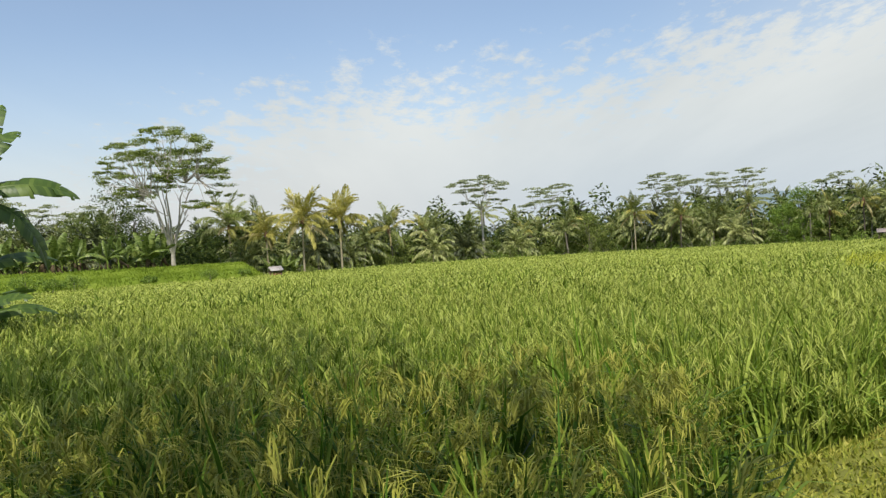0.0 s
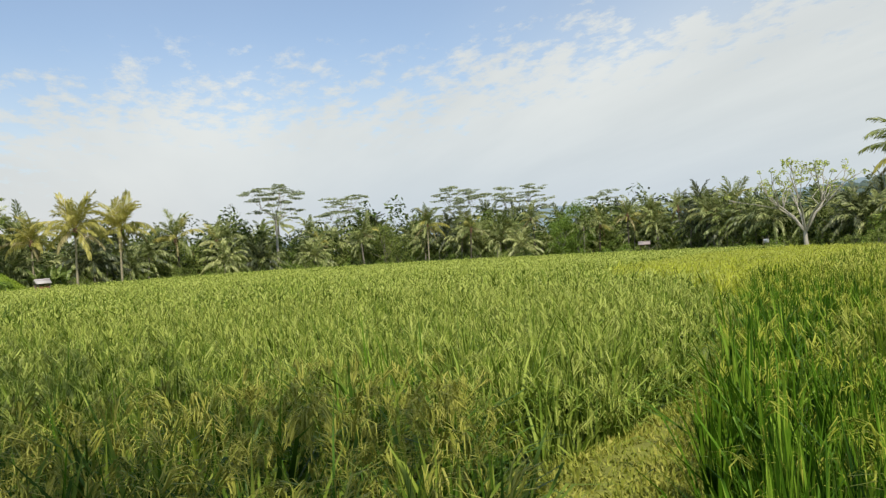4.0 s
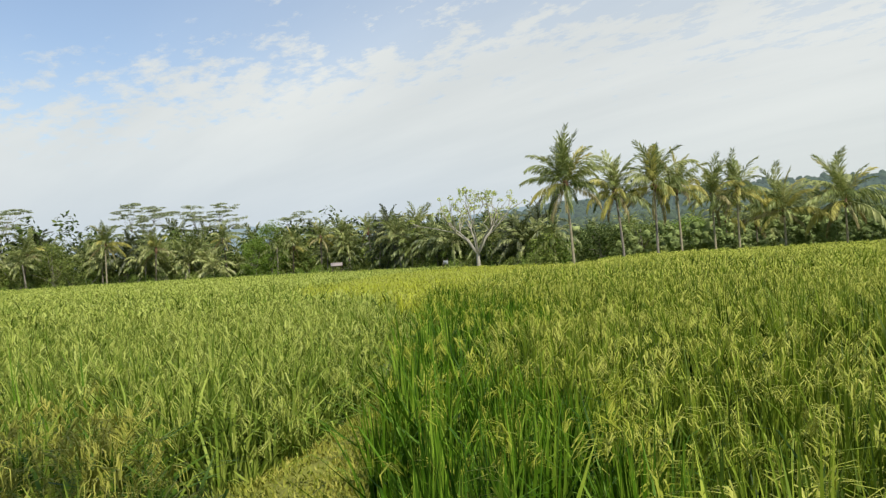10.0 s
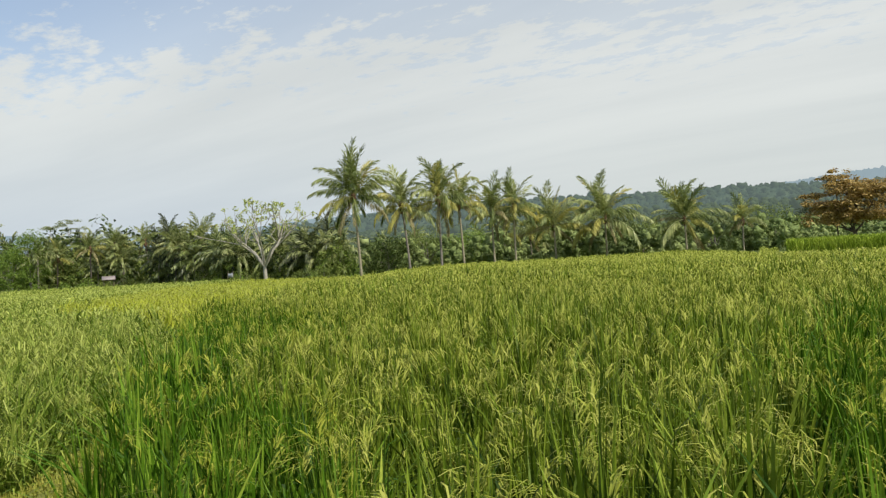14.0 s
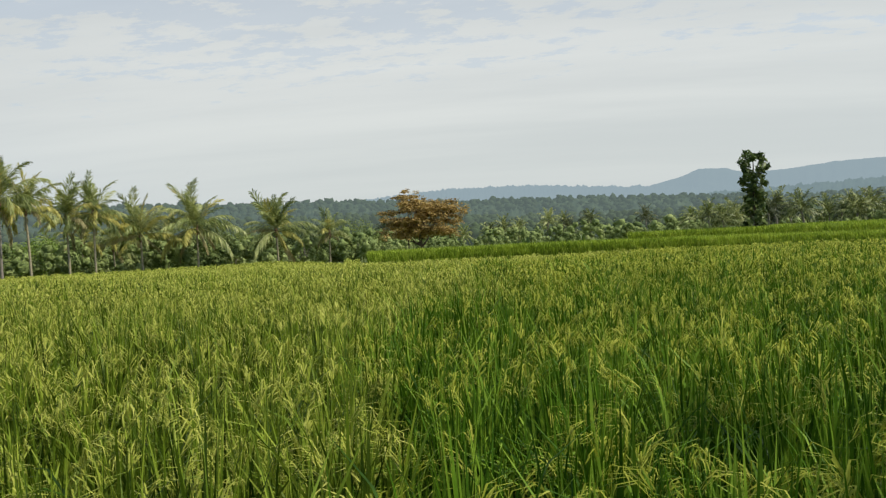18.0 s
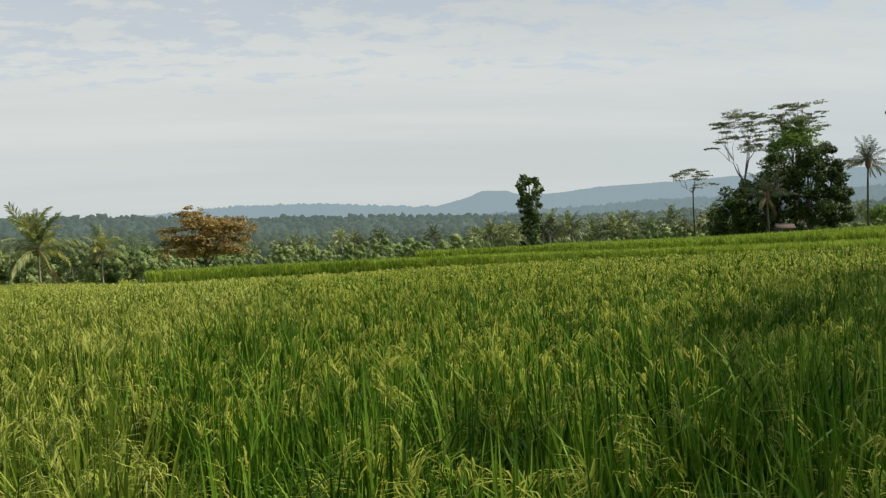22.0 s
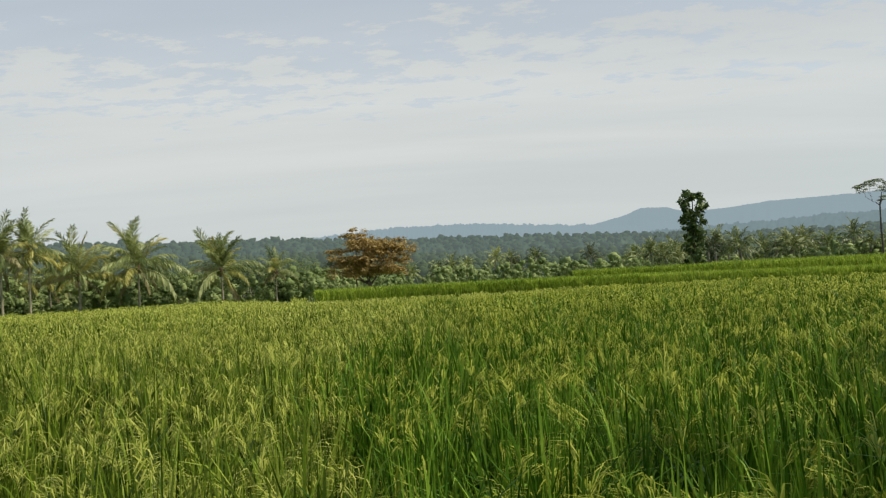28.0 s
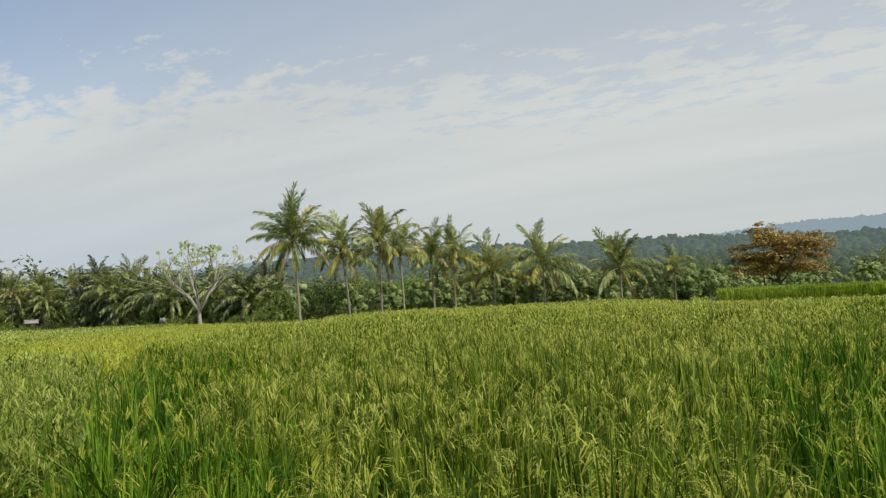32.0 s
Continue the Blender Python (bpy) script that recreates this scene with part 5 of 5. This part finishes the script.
banana(-32.6, 17, 3.3, 0, "large banana plant with torn arching leaves beside the rice", 0.0, 1.0, 0.0, 20, 1,
       ((35, 56, 50, 1, 0.85), (28, 4, 40, 1, 1.0), (55, 8, -35, 1, 0.95), (20, -28, 30, 2, 1.0), (75, 55, 20, 0, 1.0), (120, 30, 0, 1, 1.0), (200, 40, 10, 1, 1.0), (260, 20, 0, 2, 1.0), (310, 35, 30, 1, 1.0)))
banana(-33.3, 19, 2.0, 9, "banana plant with dark shaded leaves by the field", 0.0, 1.0, 0.0, 70, 2)
banana(-32.8, 16.5, 0.9, 0, "low banana sucker with broad hanging leaves", 0.0, 0.7, 0.0, 0, 3, ((30, 10, 20, 1, 0.75), (60, 30, -30, 1, 0.7), (350, 25, 30, 1, 0.7), (200, 40, 0, 1, 0.7)))
banana(138.9, 26, 1.9, 15, "banana plant with a few upright leaves and a withered skirt", 0.2, 0.62, 0.72, 40, 4)
banana(137.7, 27, 1.3, 14, "small banana plant hung with withered dark leaves", 0.2, 0.6, 0.8, 80, 5)
banana(139.8, 26.5, 1.7, 14, "banana plant in a clump at the terrace end", 0.2, 0.62, 0.7, 10, 6)
r = np.random.default_rng(13)
for n_ in range(22):
    az = -31 + n_ * 0.62 + r.normal(0, 0.3) if n_ < 18 else -13 + (n_ - 18) * 0.5
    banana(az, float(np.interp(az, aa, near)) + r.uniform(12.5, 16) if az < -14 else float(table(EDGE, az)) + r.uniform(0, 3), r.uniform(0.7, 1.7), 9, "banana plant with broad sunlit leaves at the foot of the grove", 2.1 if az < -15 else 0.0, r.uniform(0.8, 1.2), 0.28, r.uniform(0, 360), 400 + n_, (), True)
for n_, (az, d) in enumerate(((91, 72), (95, 73), (110, 78), (114, 80), (115.8, 78), (117.2, 76), (104.5, 74))):
    banana(az, d, 0.9, 7, "low banana plant behind the terraces", 0.2, 0.7, 0.1, n_ * 50, 500 + n_)

# ---- distant woods and hills ----


def lump(sides=6):
    """A rounded lump of foliage: rings of a ball, to be scaled and shaken."""
    a_ = np.arange(sides) * 2 * np.pi / sides
    v_ = [(0, 0, -1)] + [(math.cos(t_) * math.cos(e_), math.sin(t_) * math.cos(e_), math.sin(e_)) for e_ in (-0.6, 0.15, 0.85) for t_ in a_ + e_] + [(0, 0, 1)]
    f_ = []
    for k_ in range(sides):
        n_ = (k_ + 1) % sides
        f_.append((0, 1 + n_, 1 + k_))
        for r_ in (0, 1):
            f_ += [(1 + r_ * sides + k_, 1 + r_ * sides + n_, 1 + (r_ + 1) * sides + n_), (1 + r_ * sides + k_, 1 + (r_ + 1) * sides + n_, 1 + (r_ + 1) * sides + k_)]
        f_.append((1 + 2 * sides + k_, 1 + 2 * sides + n_, 1 + 3 * sides))
    return np.array(v_, float), np.array(f_)


def lumps(centers, radii, q, squash=0.85, shake=0.22):
    bv, bf = lump()
    c_, r_ = np.asarray(centers), np.asarray(radii)
    n_ = len(c_)
    v_ = bv[None] * (1 + q.normal(0, shake, (n_, len(bv), 1))) * r_[:, None, None] * np.array([1, 1, squash]) + c_[:, None, :]
    return v_.reshape(-1, 3), (np.arange(n_)[:, None, None] * len(bv) + bf[None]).reshape(-1, 3)


def woods(name, a0, a1, d0, d1, count, size, per, leaf, label, seed, floor_, clumps=7):
    """Uncounted far trees on the valley floor and slopes: crowns of several lumps, with a coat of leaves where they are near."""
    q = np.random.default_rng(seed)
    az = q.uniform(a0, a1, count)
    d = np.sqrt(q.uniform(d0 * d0, d1 * d1, count))
    x_, y_ = d * np.sin(np.radians(az)), d * np.cos(np.radians(az))
    base = floor_(az, d)
    hh = size * q.uniform(0.55, 1.25, count)
    cs, rs = [], []
    for k_ in range(clumps):
        up = 0.22 + 0.62 * (k_ + 0.5) / clumps
        wide = 0.36 * math.sin(math.pi * (0.15 + 0.7 * up))
        a_ = k_ * 2.4 + q.uniform(0, 6.28, count)
        cs.append(np.stack([x_ + wide * np.cos(a_) * hh, y_ + wide * np.sin(a_) * hh, base + hh * up], -1))
        rs.append(hh * q.uniform(0.16, 0.28, count) * (7 / clumps) ** 0.4)
    cs, rs = np.concatenate(cs), np.concatenate(rs)
    tagged(new(name, mesh_of(name, *lumps(cs, rs * (0.62 if per else 1.0), q, 0.85, 0.34 if per else 0.24), leaf)), label, "woods", kind="stuff")
    if per:
        tagged(new("woods_leaves", mesh_of("woods_leaves", *leaf_cloud(cs, rs, per, size * 0.042, 0.85, 0.35, q, 0.55, 0.35), leaf)), "leafy outer coat of the valley trees", "woods", kind="stuff")


def slope_el(az, d):
    """Wooded slopes: how high the hillside floor is seen at each bearing and distance."""
    hi = np.interp(az, [-40, 30, 40, 50, 60, 80, 90, 120, 150], [0.2, 0.3, 0.6, 1.3, 1.6, 1.5, 0.8, 0.3, 0.3])
    return EYE + d * np.tan(np.radians(-0.8 + (hi + 0.5) * np.clip((d - 150) / 450, 0, 1)))


woods("woods", 78, 140, 88, 118, 70, 2.9, 46, WOODS, "leafy trees and shrubs right behind the terraces", 24, lambda a_, d_: EYE + d_ * np.tan(np.radians(-1.5)), 10)
woods("woods", 44, 80, 92, 124, 110, 4.8, 42, WOODS, "rounded leafy trees on the slope behind the palms", 25, lambda a_, d_: EYE + d_ * np.tan(np.radians(-2.0)), 11)
woods("woods", 41, 142, 118, 200, 330, 5.2, 26, WOODS, "mixed trees of the valley beyond the terraces", 21, lambda a_, d_: slope_el(a_, d_) - 2.5, 10)
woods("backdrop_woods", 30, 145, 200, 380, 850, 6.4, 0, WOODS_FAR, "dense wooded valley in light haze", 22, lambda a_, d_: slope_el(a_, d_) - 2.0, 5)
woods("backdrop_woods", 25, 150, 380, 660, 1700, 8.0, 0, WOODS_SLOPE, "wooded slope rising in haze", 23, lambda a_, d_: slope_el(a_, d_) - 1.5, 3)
r = np.random.default_rng(15)
for n_ in range(78):
    az = r.uniform(76, 133) if n_ < 36 else r.uniform(46, 76) if n_ < 46 else r.uniform(103, 121)
    d = r.uniform(120, 175) if n_ < 46 else r.uniform(92, 125)
    m = Matrix.Translation(Vector((d * math.sin(radians(az)), d * math.cos(radians(az)), float(slope_el(az, d)) - 0.5))) @ pose(0, 0, 0, 0, 0, r.uniform(0, 360))
    c = copy_thing(kinds[int(r.integers(8))], m)
    h = EYE + d * math.tan(radians(r.uniform(-0.35, 0.65))) - m.translation.z
    for c_ in c.children:
        if c_.name.startswith("trunk"):
            c_.scale = (1, 1, max(0.3, h / 6))
        else:
            c_.location.z = max(1.8, h)
            c_.scale = [r.uniform(0.5, 0.85) * (1.0 if n_ < 46 else 0.8)] * 3


def ridge(name, d, line, mat, label, seed, rough_, canopy=0.0, rows_n=12, step_=0.08):
    """A hill range: folded slopes up to an uneven wooded crest and down behind it. canopy: height of the tree tops that roughen it."""
    az = np.arange(line[0][0], line[-1][0] + 0.01, step_)
    el = np.interp(az, [p[0] for p in line], [p[1] for p in line])
    w_ = int(0.7 / step_) | 1
    el = np.convolve(np.pad(el, w_ // 2, mode="edge"), np.ones(w_) / w_, "valid")
    el = el + rough_ * np.array([noise.noise((a_ * 1.3, seed, 0)) + 0.6 * noise.noise((a_ * 4.1, seed, 3)) + 0.3 * abs(noise.noise((a_ * 7.0, seed, 5))) for a_ in az])
    rows_ = []
    for f_ in np.concatenate([np.linspace(0.66, 1.0, rows_n), [1.12, 1.5]]):
        k_ = math.sin(math.pi / 2 * (f_ - 0.66) / 0.34) if f_ <= 1.0 else (0.6 if f_ < 1.3 else 0.0)
        z_ = -7 + (EYE + d * np.tan(np.radians(el)) + 7) * k_
        fold = np.array([noise.noise((a_ * 0.7, f_ * 7, seed)) + 0.5 * noise.noise((a_ * 2.1, f_ * 19, seed)) for a_ in az])
        z_ = z_ + d * 0.006 * fold * (1 - k_) * k_ * 3
        if canopy:
            z_ = z_ + canopy * np.array([max(0.0, noise.noise((a_ * d * 0.0022, f_ * d * 0.12, seed))) + 0.7 * abs(noise.noise((a_ * d * 0.006, f_ * d * 0.31, seed + 4))) for a_ in az])
        rows_.append(np.stack([d * f_ * np.sin(np.radians(az)), d * f_ * np.cos(np.radians(az)), z_], -1))
    n_ = len(az)
    v_ = np.stack(rows_, 0).reshape(-1, 3)
    i_, j_ = np.meshgrid(np.arange(len(rows_) - 1), np.arange(n_ - 1), indexing="ij")
    f_ = np.stack([i_ * n_ + j_, i_ * n_ + j_ + 1, (i_ + 1) * n_ + j_ + 1, (i_ + 1) * n_ + j_], -1).reshape(-1, 4)
    tagged(new(name, mesh_of(name, v_, f_, mat, True)), label, "hills", kind="structure")


HILL_LINE = ((20, 0.3), (36, 1.0), (44, 2.1), (50, 2.6), (58, 2.9), (66, 2.7), (74, 2.6), (79, 2.5), (86, 2.1), (95, 1.95), (104, 1.5), (112, 1.15), (150, 0.9))
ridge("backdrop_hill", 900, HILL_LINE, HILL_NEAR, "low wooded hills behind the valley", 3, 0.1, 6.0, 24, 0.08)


def hill_floor(az, d):
    return -9 + (EYE + 900 * np.tan(np.radians(table(HILL_LINE, az))) + 5) * np.sin(np.pi / 2 * (d / 900 - 0.66) / 0.34)


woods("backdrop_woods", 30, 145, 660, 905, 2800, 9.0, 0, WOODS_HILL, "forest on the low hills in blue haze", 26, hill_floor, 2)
# its mist is the glow mixed into HILL_MIST
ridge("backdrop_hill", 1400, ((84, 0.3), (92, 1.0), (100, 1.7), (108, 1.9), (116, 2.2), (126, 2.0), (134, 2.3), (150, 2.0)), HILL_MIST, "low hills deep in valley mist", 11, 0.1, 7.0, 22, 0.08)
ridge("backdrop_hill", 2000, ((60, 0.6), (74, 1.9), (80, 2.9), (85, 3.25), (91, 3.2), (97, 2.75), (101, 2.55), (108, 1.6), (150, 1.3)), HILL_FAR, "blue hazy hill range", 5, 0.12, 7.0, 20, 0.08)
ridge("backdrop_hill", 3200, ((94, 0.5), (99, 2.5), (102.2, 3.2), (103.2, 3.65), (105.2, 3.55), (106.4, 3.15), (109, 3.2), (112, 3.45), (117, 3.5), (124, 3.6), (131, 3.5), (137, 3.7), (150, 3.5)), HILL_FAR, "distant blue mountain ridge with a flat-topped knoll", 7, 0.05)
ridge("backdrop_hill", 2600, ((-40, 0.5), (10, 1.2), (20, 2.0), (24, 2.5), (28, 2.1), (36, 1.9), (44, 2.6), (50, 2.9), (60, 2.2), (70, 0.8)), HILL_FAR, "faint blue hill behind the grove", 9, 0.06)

# ---- field huts ----


def hut(az, d, w_, dp, eave, roof_h, roof_mat, label, turn=0.0, lift_=0.0, wall=True):
    """A small field shelter: posts, floor deck, low wall boards and an overhanging pitched roof."""
    t = thing("field_hut", label, "hut", Matrix.Translation(spot(az, d, lift_)) @ pose(0, 0, 0, 0, 0, -az + turn), "field huts")
    for sx_ in (-1, 1):
        for sy_ in (-1, 1):
            part("post", box(sx_ * w_ * 0.42 - 0.05, sx_ * w_ * 0.42 + 0.05, sy_ * dp * 0.42 - 0.05, sy_ * dp * 0.42 + 0.05, -0.2, eave), TIMBER, t)
    part("deck", box(-w_ * 0.45, w_ * 0.45, -dp * 0.45, dp * 0.45, eave * 0.35, eave * 0.35 + 0.06), TIMBER, t)
    if wall:
        for sy_ in (-1, 1):
            part("wall", box(-w_ * 0.37, w_ * 0.37, sy_ * dp * 0.42 - 0.02, sy_ * dp * 0.42 + 0.02, 0.05, eave * 0.8), BRICK, t)
    for sy_ in (-1, 1):
        v_ = np.array([(-w_ * 0.58, sy_ * dp * 0.62, eave - 0.05), (w_ * 0.58, sy_ * dp * 0.62, eave - 0.05), (w_ * 0.58, 0, eave + roof_h), (-w_ * 0.58, 0, eave + roof_h)])
        v_ = np.concatenate([v_, v_ + np.array([0, 0, 0.05])])
        slope = part("roof_slope", (v_, np.array([(0, 1, 2, 3), (7, 6, 5, 4), (0, 4, 5, 1), (1, 5, 6, 2), (2, 6, 7, 3), (3, 7, 4, 0)])), roof_mat, t)
        for k_ in range(6):
            x_ = w_ * (-0.5 + 0.2 * k_)
            part("rib", tube([(x_, sy_ * dp * 0.62, eave + 0.012), (x_, 0, eave + roof_h + 0.062)], [0.022, 0.022], 4), roof_mat, slope)
    part("ridge_cap", tube([(-w_ * 0.6, 0, eave + roof_h + 0.05), (w_ * 0.6, 0, eave + roof_h + 0.05)], [0.06, 0.06], 6), roof_mat, t)
    for sy_ in (-1, 1):
        part("rail", box(-w_ * 0.42, w_ * 0.42, sy_ * dp * 0.42 - 0.03, sy_ * dp * 0.42 + 0.03, eave - 0.12, eave - 0.04), TIMBER, t)
    return t


hut(-12.75, 76, 1.1, 1.1, 1.25, 0.3, ROOF, "small brick-sided field hut with a pale metal roof", 15)
hut(30.2, 116, 1.5, 1.7, 1.8, 0.35, TIN, "open field shelter with a pale weathered roof at the grove's edge", 0, 0, False)
hut(124.6, 72, 1.3, 1.4, 2.1, 0.3, TIMBER, "timber field shelter under dark trees", 10, 0.3, False)
sheet_ob = thing("sheet", "white plastic sheet hung on sticks at the field edge", "sheet", Matrix.Translation(spot(38.4, 92)) @ pose(0, 0, 0, 0, 0, -38))
for sx_ in (-0.3, 0.3):
    part("stick", tube([(sx_, 0, -0.2), (sx_, 0, 1.9)], [0.03, 0.025], 6), TIMBER, sheet_ob)
part("cloth", box(-0.3, 0.3, -0.012, 0.012, 1.15, 1.6), CLOTH, sheet_ob)

# ---- unseen trees behind the standing point, added to cast shade on the nearest rice ----


def shade_tree(x, y, height, width, low, seed, per):
    r_ = np.random.default_rng(seed)
    t = thing("broadleaf_tree", "out-of-view leafy broadleaf tree added to shade the edge of the field", "tree", Matrix.Translation((x, y, float(ground(x, y)))), "shade trees")
    cs, rs = [], []
    for i_ in range(46):
        a_, rr = i_ * 2.4, width / 2 * math.sqrt((i_ + 0.5) / 46)
        cs.append((rr * math.cos(a_), rr * math.sin(a_), height * r_.uniform(low, 0.95)))
        rs.append(width * 0.11 * r_.uniform(0.7, 1.3))
    part("trunk", tube([(0, 0, -0.3), (0.1, 0, height * 0.25), (0, 0.1, height * low * 1.05)], [0.26, 0.2, 0.16], 9), BARK, t, smooth=True)
    for b_ in limb_net((0, 0, height * low), cs[::4], 0.09, r_):
        part("limb", b_, BARK, t, smooth=True)
    part("crown", leaf_cloud(cs, rs, per, 0.2, 0.8, 0.3, r_), LEAF, t)


shade_tree(-5.0, 2.2, 9.0, 7.6, 0.62, 801, 40)
shade_tree(-1.9, -1.4, 8.5, 6.2, 0.62, 803, 20)
shade_tree(5.0, -15.8, 14.0, 7.2, 0.74, 802, 64)
shade_tree(9.0, -20.8, 14.5, 9.0, 0.74, 804, 70)
shade_tree(2.1, -12.4, 14.0, 4.2, 0.76, 805, 18)
